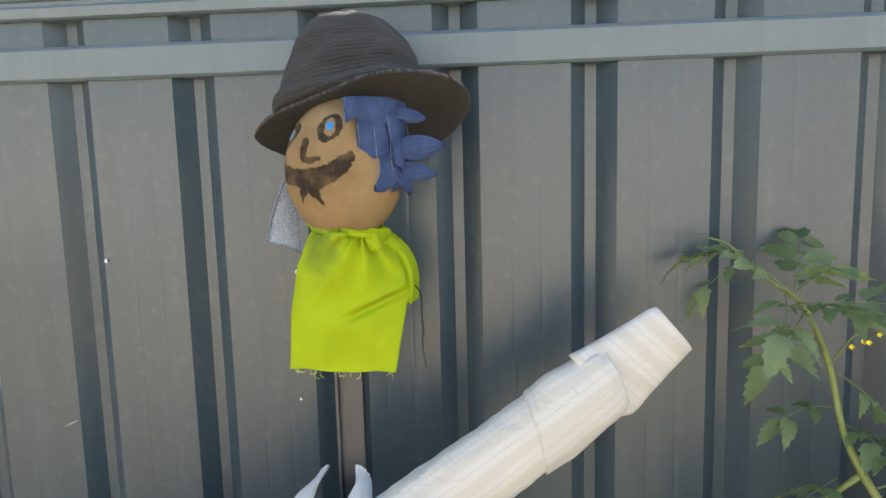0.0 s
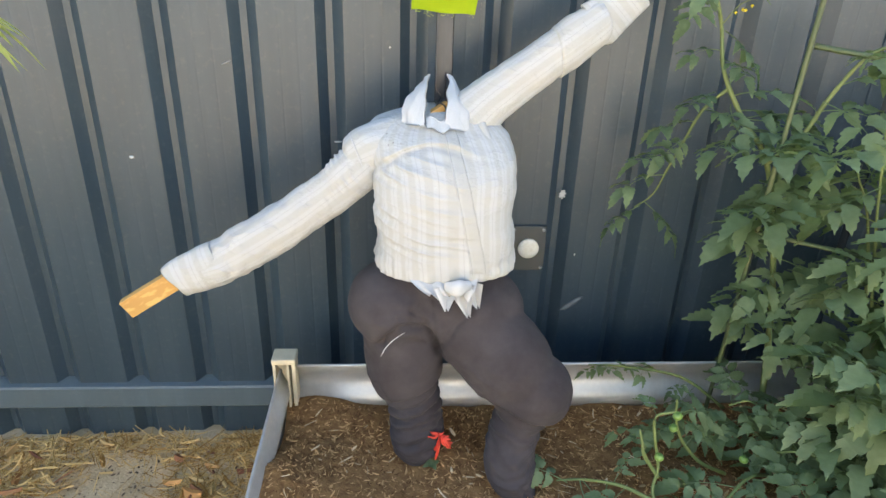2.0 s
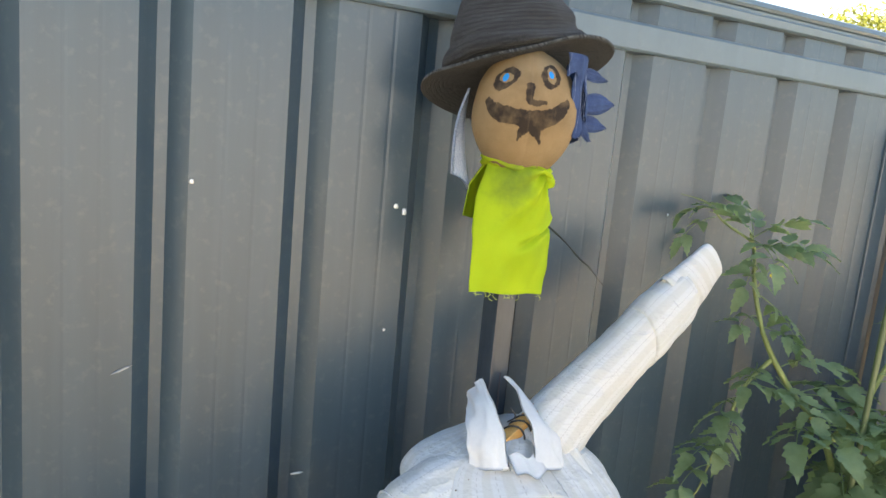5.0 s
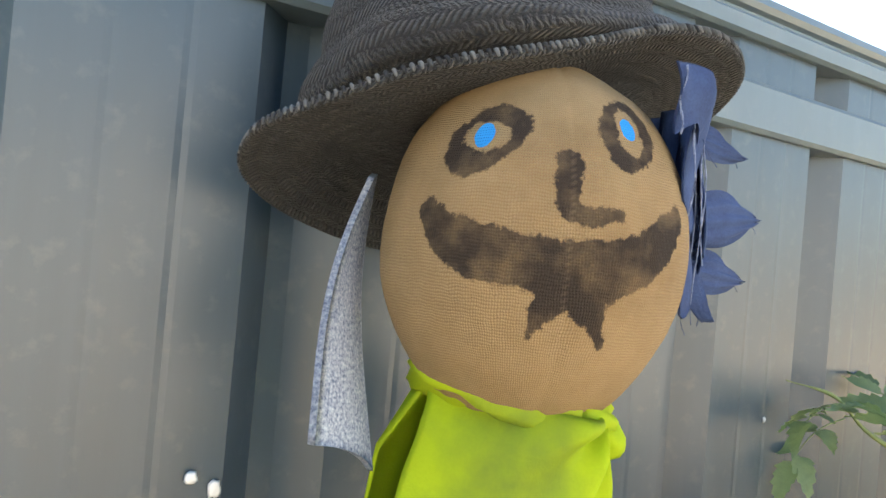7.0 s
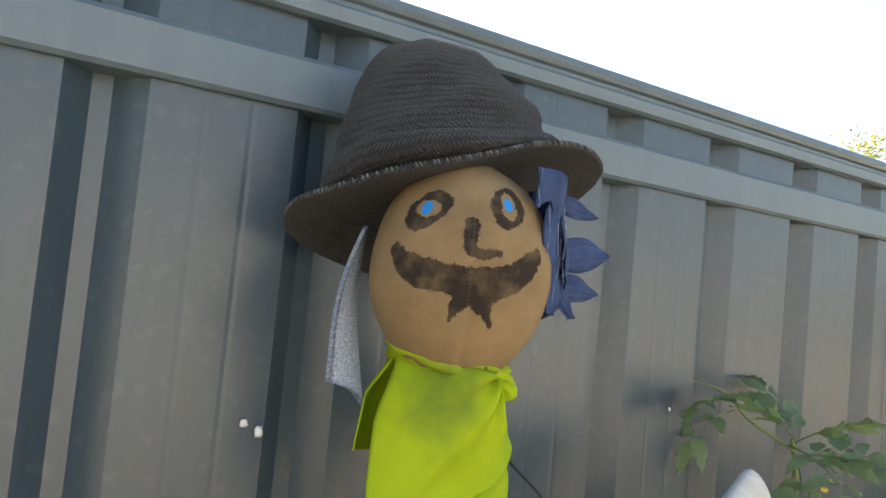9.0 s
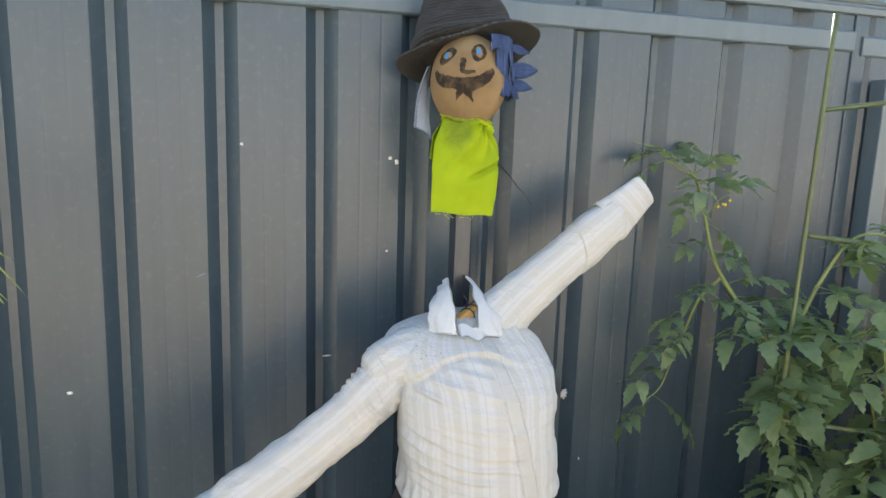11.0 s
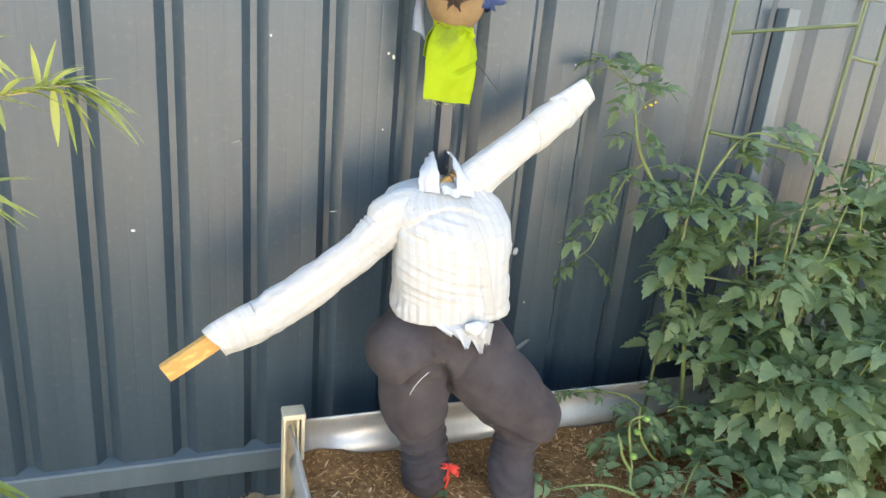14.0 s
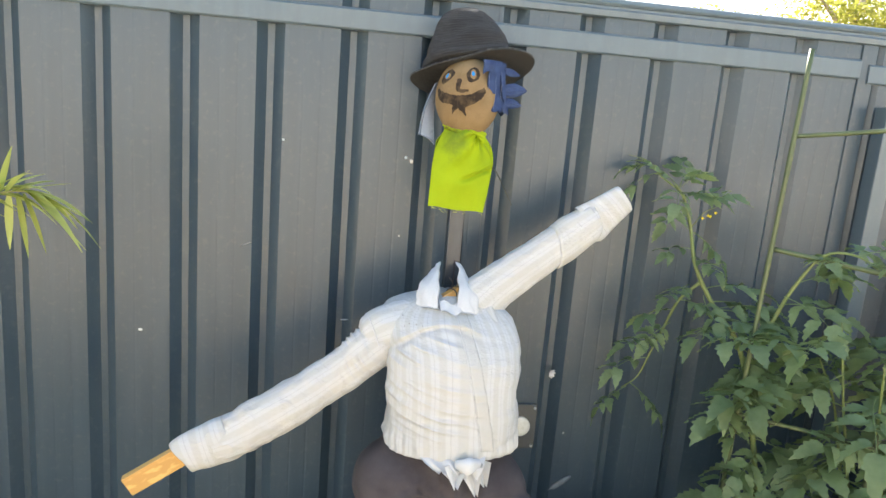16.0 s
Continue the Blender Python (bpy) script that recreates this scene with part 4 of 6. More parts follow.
def torso_point(a, z, cx, cy, hx, hy):
    """The wrinkled skin of the stuffed shirt at angle a."""
    c, s = math.cos(a), math.sin(a)
    e = 2 / 2.5
    x, y = math.copysign(abs(c) ** e, c), math.copysign(abs(s) ** e, s)
    p = Vector((cx + hx * x, cy + hy * y, z))
    front = max(0, -s)
    arch = 1.004 - 3.3 * (p.x + 0.378) ** 2
    # drag folds from the low shoulder towards the buttons
    q = (z - 0.86) + 0.30 * (p.x + 0.36) + 0.012 * fnoise((p.x * 6, 1, z * 6), 1.0)
    mask = max(0, min(1, (-0.285 - p.x) / 0.10)) * front * max(0, min(1, (arch - 0.004 - z) / 0.02)) * max(0, min(1, (z - 0.770) / 0.03))
    saw = (q * 44 + 1.5 * fnoise((p.x * 6, 0, z * 9), 1.0)) % 1.0
    w = 0.0115 * mask * (math.exp(-((saw - 0.5) / 0.17) ** 2) - 0.4) * (0.55 + 0.9 * fnoise((p.x * 1.2, z * 2.5, 4), 9))
    # long soft folds on the buttoned side
    other = max(0, min(1, (p.x + 0.27) / 0.05)) * front
    w += 0.0009 * other * math.sin((p.x * 1.0 + 0.25 * (z - 0.85)) * 150 + 3 * fnoise((p.x, z, 2), 8))
    w += 0.0065 * fnoise((p.x * 0.7, p.y * 0.7, z * 1.3), 14) + 0.0030 * fnoise((p.x * 0.8, p.y * 0.8, z * 1.8), 34)
    hem = math.exp(-((z - 0.755) / 0.022) ** 2)
    w += 0.0030 * hem * math.sin(a * 27 + 3 * fnoise((c, s, 1), 2))
    # yoke flap edge that arches over the chest
    over = front * max(0, min(1, (-0.285 - p.x) / 0.06))
    lip = max(0, min(1, (z - arch) / 0.003)) * math.exp(-max(0, z - arch) / 0.020)
    w += over * (0.0090 * lip - 0.0075 * math.exp(-((z - arch + 0.005) / 0.006) ** 2))
    return p + Vector((c, s, 0.1)) * w


def torso_front(x, z, proud):
    """The place on the shirt's front at x and height z, lifted by proud."""
    zz = [r[0] for r in TZ[12:]]
    _, cx, cy, hx, hy = [float(np.interp(z, zz, [r[k] for r in TZ[12:]])) for k in range(5)]
    u = max(-0.98, min(0.98, (x - cx) / hx))
    c = math.copysign(abs(u) ** 1.25, u)
    p = torso_point(-math.acos(c), z, cx, cy, hx, hy)
    return p + Vector((0.3 * u * proud, -proud, 0))


def torso():
    bm = bmesh.new()
    segs = 230
    rings, uvs = [], []
    for z, cx, cy, hx, hy in smooth_path(TORSO, 190):
        rings.append([torso_point(2 * math.pi * j / segs, z, cx, cy, hx, hy) for j in range(segs)])
        uvs.append([(2 * math.pi * j / segs * 0.145, z) for j in range(segs + 1)])
    loft(bm, rings, True, True, uvs)
    return part("shirt_body", bm, SHIRT, shirt)


torso()


def shear(bm, t, slope):
    """Slants a piece of the sleeve, so that its edge crosses the arm at an angle."""
    c = on_arm(t)
    for v in bm.verts:
        v.co += AX * (slope * (v.co - c).dot(AUP))


def sleeve_wrinkle(amp, gather_at, gather_len):
    def w(q, a, run):
        g = math.exp(-((run - gather_at) / gather_len) ** 2)
        saw = (run * 46 + 1.6 * fnoise(q, 14) + 0.35 * math.sin(a + 0.7)) % 1.0
        ring = math.exp(-((saw - 0.5) / 0.22) ** 2) - 0.4
        diag = math.sin(run * 95 + 2.2 * math.sin(a * 1.0 + 0.8) + 6 * fnoise(q, 9))
        return amp * ((0.9 * g + 0.10) * ring * max(0, 0.5 + 1.4 * fnoise((a, run * 6, 2), 1.5)) + 0.35 * diag * max(0, fnoise((q.x, q.y, q.z + 2), 13) + 0.2) + 0.75 * fnoise(q, 15) + 0.5 * fnoise(q, 48))
    return w


bm = bmesh.new()
low = [(on_arm(0.505, 0.004), 0.046), (on_arm(0.470, -0.002), 0.050), (on_arm(0.445, -0.008), 0.051), (on_arm(0.41, -0.014), 0.048), (on_arm(0.37, -0.018), 0.0485), (on_arm(0.33, -0.022), 0.0485), (on_arm(0.28, -0.023), 0.0500), (on_arm(0.22, -0.022), 0.0490), (on_arm(0.185, -0.020), 0.0475), (on_arm(0.150, -0.012), 0.0430)]
tube(bm, [p for p, r in low], [r for p, r in low], 72, 190, 0.84, AUP, True, True, 0, sleeve_wrinkle(0.0050, 0.07, 0.075))
part("sleeve", bm, SHIRT, shirt)
bm = bmesh.new()
cuff = [(on_arm(0.180, -0.019), 0.0440), (on_arm(0.177, -0.019), 0.0500), (on_arm(0.145, -0.013), 0.0485), (on_arm(0.118, -0.006), 0.0435), (on_arm(0.102, -0.004), 0.0410), (on_arm(0.099, -0.004), 0.0370)]
tube(bm, [p for p, r in cuff], [r for p, r in cuff], 44, 50, 0.72, AUP, True, True, 0, lambda q, a, run: 0.0032 * fnoise(q, 32))
part("cuff", bm, CUFF, shirt, "folded plain white cuff")
bm = bmesh.new()
high = [(on_arm(0.615, -0.056, -0.010), 0.054), (on_arm(0.66, -0.040), 0.057), (on_arm(0.70, -0.028), 0.053), (on_arm(0.76, -0.020), 0.048), (on_arm(0.82, -0.014), 0.045), (on_arm(0.855, -0.011), 0.045), (on_arm(0.90, -0.005), 0.043)]
tube(bm, [p for p, r in high], [r for p, r in high], 72, 170, 0.82, AUP, True, True, 0, sleeve_wrinkle(0.0030, 0.03, 0.04))
part("sleeve", bm, SHIRT, shirt)
# dropped shoulder of the body panel, with its armhole seam
bm = bmesh.new()
drop_sh = [((-0.405, -0.236, 0.975), 0.058), ((-0.450, -0.242, 0.982), 0.058), ((-0.495, -0.252, 0.974), 0.055), ((-0.526, -0.258, 0.962), 0.050), ((-0.543, -0.261, 0.954), 0.043), ((-0.552, -0.262, 0.950), 0.030)]
tube(bm, [p for p, r in drop_sh], [r for p, r in drop_sh], 60, 70, 0.92, AUP, True, True, 0, lambda q, a, run: 0.0045 * fnoise(q, 17) + 0.0022 * fnoise(q, 46))
part("shoulder", bm, SHIRT, shirt)
bm = bmesh.new()
c = Vector((-0.531, -0.259, 0.958))
tube(bm, [c + AUP * (0.0505 * math.cos(a)) + ASIDE * (0.047 * math.sin(a)) + AX * (0.010 * math.cos(a)) for a in np.linspace(0, 2 * math.pi, 21)], [0.0016] * 21, 6, 60)
part("armhole_seam", bm, PLAIN, shirt, "stitched armhole seam")
# turned fold on the raised sleeve, then the cuff
bm = bmesh.new()
fold = [(on_arm(0.845, -0.013), 0.042), (on_arm(0.848, -0.013), 0.0500), (on_arm(0.858, -0.013), 0.0500), (on_arm(0.885, -0.010), 0.0490), (on_arm(0.925, -0.006), 0.0450), (on_arm(0.940, -0.003), 0.0380)]
tube(bm, [p for p, r in fold], [r for p, r in fold], 48, 44, 0.80, AUP, True, True, 0, lambda q, a, run: 0.0035 * fnoise(q, 28))
shear(bm, 0.850, 0.30)
part("sleeve_fold", bm, SHIRT, shirt)
bm = bmesh.new()
cuff = [(on_arm(0.918, -0.005), 0.0430), (on_arm(0.921, -0.005), 0.0505), (on_arm(0.935, -0.004), 0.0490), (on_arm(0.97, 0.001), 0.0425), (on_arm(1.000, 0.005), 0.0375), (on_arm(1.010, 0.006), 0.0360), (on_arm(1.013, 0.006), 0.0335)]
tube(bm, [p for p, r in cuff], [r for p, r in cuff], 44, 60, 0.42, AUP, True, True, 0, lambda q, a, run: 0.0028 * fnoise(q, 26))
shear(bm, 0.96, -0.20)
part("cuff", bm, CUFF, shirt, "white cuff with dashed stitch lines")

# button band down the front, lying on the shirt
def band_x(v, u):
    return -0.349 + 0.075 * v - 0.012 * v * v + (u - 0.5) * (0.026 + 0.006 * v)


bm = bmesh.new()
rows = [[torso_front(band_x(i / 70, j / 8), 1.030 - 0.272 * i / 70, 0.0002 + 0.0009 * math.sin(math.pi * j / 8)) for j in range(9)] for i in range(71)]
inner = [[p + Vector((0, 0.0036, 0)) for p in r] for r in rows]
loft(bm, [r + q[::-1] for r, q in zip(rows, inner)], True, True, [[(0.001 * j, 0.004 * i) for j in range(19)] for i in range(71)])
bmesh.ops.recalc_face_normals(bm, faces=bm.faces)
part("button_band", bm, SHIRT, shirt, "plain white button band with stitched edges")
for edge in (0.10, 0.92):
    bm = bmesh.new()
    for i in range(60):
        pts = [torso_front(band_x((i + k) / 60, edge), 1.030 - 0.272 * (i + k) / 60, 0.0030) for k in (0, 0.3, 0.6)]
        tube(bm, pts, [0.0005] * 3, 4, 3)
    part("stitching", bm, SEAM, shirt, "grey dashed stitching")
# collar flaps
bm = bmesh.new()
sheet(bm, [(-0.404, -0.168, 1.086), (-0.385, -0.174, 1.112), (-0.396, -0.284, 1.030), (-0.446, -0.266, 1.030)], 18, 30,
      lambda u, v: (-0.012 * math.sin(v * math.pi) + 0.008 * fnoise((u, v, 1), 4) + 0.006 * u * math.sin(v * 3), -0.018 * math.sin(v * math.pi) - 0.012 * math.sin(u * math.pi) * v, 0.012 * math.sin(v * math.pi) + 0.005 * math.sin(u * math.pi)), 0.002)
part("collar_flap", bm, PLAIN, shirt, "stiff white collar point")
bm = bmesh.new()
sheet(bm, [(-0.347, -0.176, 1.114), (-0.330, -0.178, 1.096), (-0.304, -0.280, 1.018), (-0.362, -0.288, 1.030)], 18, 30,
      lambda u, v: (0.004 * math.sin(v * math.pi) + 0.008 * fnoise((u, v, 4), 4), -0.022 * math.sin(v * math.pi) - 0.012 * math.sin(u * math.pi) * v, 0.006 * math.sin(v * math.pi) + 0.004 * math.sin(u * math.pi)), 0.002)
part("collar_flap", bm, PLAIN, shirt, "stiff white collar point")
bm = bmesh.new()
sheet(bm, [(-0.394, -0.276, 1.046), (-0.352, -0.276, 1.046), (-0.348, -0.298, 1.028), (-0.394, -0.300, 1.030)], 10, 8, lambda u, v: (0, -0.006 * math.sin(u * math.pi), 0.005 * math.sin(u * 7)), 0.002)
part("collar_stand", bm, PLAIN, shirt, "open collar stand")
# yoke seam folds between collar and raised sleeve
for k, (x0, x1) in enumerate(((-0.318, -0.300), (-0.296, -0.268))):
    bm = bmesh.new()
    tube(bm, [(x0, -0.195, 1.074 - 0.004 * k), (x0 + 0.008, -0.246, 1.044), (x1, -0.288, 1.004), (x1 + 0.012, -0.325, 0.960)], [0.006, 0.0095, 0.0085, 0.002], 16, 30, 0.7, (1, 0, 0), True, True, 0,
         lambda q, a, run: 0.003 * fnoise(q, 30))
    part("shoulder_fold", bm, SHIRT, shirt)

# knotted tails under the hem
bm = bmesh.new()
sheet(bm, [(-0.440, -0.372, 0.752), (-0.285, -0.385, 0.748), (-0.300, -0.415, 0.712), (-0.385, -0.412, 0.716)], 40, 12,
      lambda u, v: (0, -0.012 * math.sin(v * math.pi) + 0.007 * v * math.sin(u * 26), 0.006 * v * math.sin(u * 19)), 0.002)
part("hem_ruffle", bm, PLAIN, shirt, "gathered white shirt tail")
for tip, top in (((-0.352, -0.424, 0.690), (-0.345, -0.408, 0.735)), ((-0.304, -0.406, 0.664), (-0.318, -0.408, 0.735)), ((-0.285, -0.400, 0.682), (-0.300, -0.405, 0.735))):
    tip, top = Vector(tip), Vector(top)
    bm = bmesh.new()
    sheet(bm, [top + Vector((-0.034, 0.004, 0.0)), top + Vector((0.022, 0.004, 0.006)), tip + Vector((0.004, 0, 0)), tip + Vector((-0.003, 0, 0))], 14, 16,
          lambda u, v: (0, -0.010 * math.sin(u * math.pi * 2 + 1) * (1 - 0.4 * v), 0), 0.002)
    part("shirt_tail", bm, PLAIN, shirt, "pointed white shirt tail")
bm = bmesh.new()
tube(bm, [(-0.352, -0.410, 0.738), (-0.330, -0.424, 0.741), (-0.306, -0.408, 0.738)], [0.010, 0.017, 0.010], 18, 20, 0.8, wrinkle=lambda q, a, run: 0.003 * fnoise(q, 60))
part("knot", bm, PLAIN, shirt, "tight white cloth knot")
# pen-like dark smudges of soil on the low shoulder
bm = bmesh.new()
for k in range(9):
    x, z = random.gauss(-0.452, 0.016), random.gauss(1.008, 0.007)
    r0 = random.uniform(0.0006, 0.0013)
    q = bmesh.ops.create_icosphere(bm, subdivisions=1, radius=r0)
    bmesh.ops.translate(bm, verts=q["verts"], vec=torso_front(x, z, 0.001))
tagged(part("soil_specks", bm, SPECK, shirt, "dark soil specks on the shoulder"), kind="stuff")

# ---------------------------------------------------------------- neck cloth
def drape(bm, f, nu, nv, thick=0.0016):
    """A thin cloth given by f(u, v), with a back side and a closed rim."""
    sides = []
    for k in (0, 1):
        rows = []
        for i in range(nv + 1):
            row = []
            for j in range(nu + 1):
                u, v = j / nu, i / nv
                p = Vector(f(u, v))
                if k:
                    e = 0.004
                    n = (Vector(f(min(1, u + e), v)) - Vector(f(max(0, u - e), v))).cross(Vector(f(u, min(1, v + e))) - Vector(f(u, max(0, v - e))))
                    p = p + n.normalized() * thick
                row.append(p)
            rows.append(row)
        made = loft(bm, rows, False, False)
        sides.append(made[0] + [r[-1] for r in made[1:]] + made[-1][-2::-1] + [r[0] for r in made[-2:0:-1]])
    a, b = sides
    for i in range(len(a)):
        j = (i + 1) % len(a)
        bm.faces.new((a[i], a[j], b[j], b[i]))
    bmesh.ops.recalc_face_normals(bm, faces=bm.faces)


def at_v(v, keys):
    return float(np.interp(v, [k for k, _ in keys], [x for _, x in keys]))


def bib(u, v):
    """The flat front fall of the cloth, gathered under the chin towards one side."""
    xl = at_v(v, ((0, -0.391), (0.10, -0.402), (0.30, -0.416), (0.55, -0.422), (1, -0.425)))
    xr = at_v(v, ((0, -0.311), (0.12, -0.300), (0.28, -0.285), (0.44, -0.279), (0.62, -0.284), (1, -0.296)))
    zt, zb = 1.409 + 0.010 * (1 - u) ** 2, 1.240 - 0.011 * u + 0.0012 * math.sin(u * 9)
    x, z = xl + (xr - xl) * u, zt + (zb - zt) * v
    y = -0.138 - 0.045 * v ** 0.6 + 0.022 * u * (0.4 + 0.6 * v)
    y -= (0.058 * (1 - v) ** 1.6 + 0.010) * math.sin(math.pi * u) ** 0.8
    dx, dz = (u - 0.78) * 0.125, v * 0.17 + 0.006
    d, a = math.hypot(dx, dz), math.atan2(dx, dz)
    y += 0.0110 * math.sin(a * 11 + 1.5 * fnoise((u * 2, v * 3, 1), 1.0)) * math.exp(-d / 0.055) * min(1, d / 0.012)
    y += 0.0100 * fnoise((u * 1.6, v * 2.2, 5), 1.6) * min(1, 3 * v) + 0.0030 * fnoise((u * 5, v * 7, 2), 1.0)
    # slack fold that runs from the wide corner towards the middle
    y += 0.0120 * math.exp(-((v - 0.44 - 0.34 * (1 - u)) / 0.035) ** 2) * max(0, min(1, (u - 0.42) / 0.25))
    y -= 0.0050 * math.exp(-((v - 0.38 - 0.34 * (1 - u)) / 0.04) ** 2) * max(0, min(1, (u - 0.42) / 0.25))
    return (x, y, z)


def back_fall(u, v):
    """The short fall behind the stake."""
    xl = at_v(v, ((0, -0.391), (0.4, -0.410), (1, -0.413)))
    xr = at_v(v, ((0, -0.311), (0.4, -0.290), (1, -0.286)))
    z = 1.412 + (1.336 - 1.412) * v - 0.010 * v * math.sin(u * 3.1)
    y = -0.138 + 0.038 * math.sin(math.pi * u) ** 0.7 + 0.012 * v + 0.004 * math.sin(u * 17 + 2 * v) * (1 - 0.5 * v)
    return (xl + (xr - xl) * u, y, z)


def corner_fall(u, v):
    """The loose corner that hangs out beside the tie."""
    a = Vector((-0.328, -0.168, 1.408)).lerp(Vector((-0.308, -0.124, 1.404)), u)
    b = Vector((-0.298, -0.150, 1.308)).lerp(Vector((-0.271, -0.102, 1.312)), u)
    p = a.lerp(b, v)
    out = math.sin(math.pi * v ** 0.8)
    return (p.x + 0.020 * out * (0.35 + 0.65 * u) + 0.003 * math.sin(u * 9 + v * 3), p.y - 0.008 * math.sin(u * math.pi) * v + 0.004 * math.sin(u * 13 + 2), p.z + 0.004 * math.sin(u * 6) * v)


def neck_cloth():
    bm = bmesh.new()
    drape(bm, bib, 90, 110)
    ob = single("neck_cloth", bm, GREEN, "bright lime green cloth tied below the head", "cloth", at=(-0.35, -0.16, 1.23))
    bm = bmesh.new()
    drape(bm, back_fall, 60, 30)
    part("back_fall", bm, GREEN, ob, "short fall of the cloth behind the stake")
    bm = bmesh.new()
    drape(bm, corner_fall, 26, 36)
    part("loose_corner", bm, GREEN, ob, "loose folded corner of the cloth")
    # the bunched tie round the neck
    bm = bmesh.new()
    loop = [(-0.351 + 0.043 * math.sin(a), -0.148 - 0.045 * math.cos(a), 1.410 - 0.008 * math.sin(a)) for a in np.linspace(0, 2 * math.pi, 17)]
    tube(bm, loop, [0.007] * 17, 12, 90, wrinkle=lambda q, a, run: 0.0028 * math.sin(a * 3 + run * 90 + 3 * fnoise(q, 40)))
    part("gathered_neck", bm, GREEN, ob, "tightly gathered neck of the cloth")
    bm = bmesh.new()
    q = bmesh.ops.create_icosphere(bm, subdivisions=3, radius=0.011)
    for v in q["verts"]:
        v.co *= 1 + 0.35 * fnoise(v.co, 110)
    bmesh.ops.translate(bm, verts=bm.verts, vec=(-0.316, -0.178, 1.396))
    part("tie_knot", bm, GREEN, ob, "small crumpled knot")
    for k in range(13):
        u = random.uniform(0.03, 0.97)
        p = Vector(bib(u, 1.0))
        l = random.uniform(0.003, 0.011)
        b2 = bmesh.new()
        tube(b2, [p + Vector((0, 0, 0.001)), p + Vector((random.uniform(-0.004, 0.006), -0.002, -l * 0.6)), p + Vector((random.uniform(-0.008, 0.010), -0.002, -l))], [0.0003] * 3, 4, 6)
        part("frayed_thread", b2, LIMETHREAD, ob)


neck_cloth()
bm = bmesh.new()
tube(bm, [(-0.276, -0.118, 1.332), (-0.266, -0.131, 1.321), (-0.262, -0.165, 1.306), (-0.257, -0.193, 1.289), (-0.256, -0.215, 1.281), (-0.249, -0.244, 1.260)], [0.0013, 0.0012, 0.0011, 0.0014, 0.0010, 0.0006], 6, 40, wrinkle=lambda q, a, run: 0.0006 * fnoise(q, 160))
single("dark_twine", bm, THREAD, "thin dark twine hanging from the neck cloth", "twine")

# ---------------------------------------------------------------- hat
hat = thing("hat", (-0.345, -0.155, 1.55), "dark grey knitted brimmed hat worn on the scarecrow's head", "hat")
HC = Vector((-0.338, -0.105, 1.534))


def rim(th):
    """Level reach and rise of the soft oval brim's edge, tipped up over the face."""
    r = 0.1158 + 0.0212 * math.cos(2 * th) - 0.0043 * math.sin(2 * th)
    z = 0.0206 * math.cos(th) - 0.0502 * math.sin(th) + 0.0067 * math.cos(2 * th) - 0.0060 * math.sin(2 * th)
    return r, z


def brim_point(th, s, lift):
    r, z = rim(th)
    d = Vector((math.cos(th), math.sin(th), 0))
    wave = 0.0022 * fnoise((d.x, d.y, s), 2.4) * s
    return HC + d * (r * s + wave) + Vector((0, 0, z * s + lift + 0.010 * (1 - s) + 1.2 * wave))


def hat_skin(rings, scale):
    uvs, run = [], 0.0
    for i, row in enumerate(rings):
        if i:
            run += (row[0] - rings[i - 1][0]).length
        uvs.append([(2 * math.pi * j / len(row) * scale, run) for j in range(len(row) + 1)])
    bm = bmesh.new()
    loft(bm, rings, True, True, uvs)
    bmesh.ops.recalc_face_normals(bm, faces=bm.faces)
    return bm


SEG = 180
ANGLES = [2 * math.pi * j / SEG for j in range(SEG)]
BRIM = smooth_path([(0.60, 0.0045), (0.72, 0.0040), (0.86, 0.0032), (0.96, 0.0030), (1.000, 0.0018), (1.006, 0.0), (0.998, -0.0018), (0.96, -0.0016), (0.86, -0.0010), (0.72, 0.0), (0.60, 0.0005)], 64)
part("brim", hat_skin([[brim_point(th, s, h) for th in ANGLES] for s, h in BRIM], 0.115), HAT, hat, "floppy knitted brim")
CROWN = [  # height above the brim's middle, radius
    (0.004, 0.0900), (0.020, 0.0880), (0.042, 0.0845), (0.062, 0.0800), (0.082, 0.0720), (0.100, 0.0625), (0.118, 0.0480), (0.130, 0.0320), (0.136, 0.0150), (0.138, 0.0015)]


def crown_point(th, h, r):
    """The soft crown: level at the top, tipped with the brim at its foot, a little slumped."""
    k = max(0.0, min(1.0, h / 0.138))
    d = Vector((math.cos(th), math.sin(th), 0))
    tip = rim(th)[1] * (r / 0.1158) * (1 - k) ** 1.3
    dent = 0.0060 * fnoise((d.x * 0.9, d.y * 0.9, h * 12), 1.8) * min(1, r / 0.04) + 0.0022 * fnoise((d.x * 3, d.y * 3, h * 60), 1.0)
    c = Vector((-0.345, -0.110, HC.z)).lerp(Vector((-0.356, -0.086, HC.z)), k)
    return c + Vector((d.x * (1.08 * r + dent), d.y * (0.92 * r + dent), h + 0.010 + tip + 0.3 * dent))


part("crown", hat_skin([[crown_point(th, h, r) for th in ANGLES] for h, r in smooth_path(CROWN, 84)], 0.09), HAT, hat, "rounded knitted crown")
BAND = smooth_path([(0.002, 0.0880), (0.004, 0.0945), (0.012, 0.0950), (0.020, 0.0925), (0.024, 0.0905), (0.026, 0.0865)], 26)
part("hat_band", hat_skin([[crown_point(th, h + 0.003 * math.sin(th * 2 + 1), r) for th in ANGLES] for h, r in BAND], 0.09), HAT, hat, "knitted band round the crown")
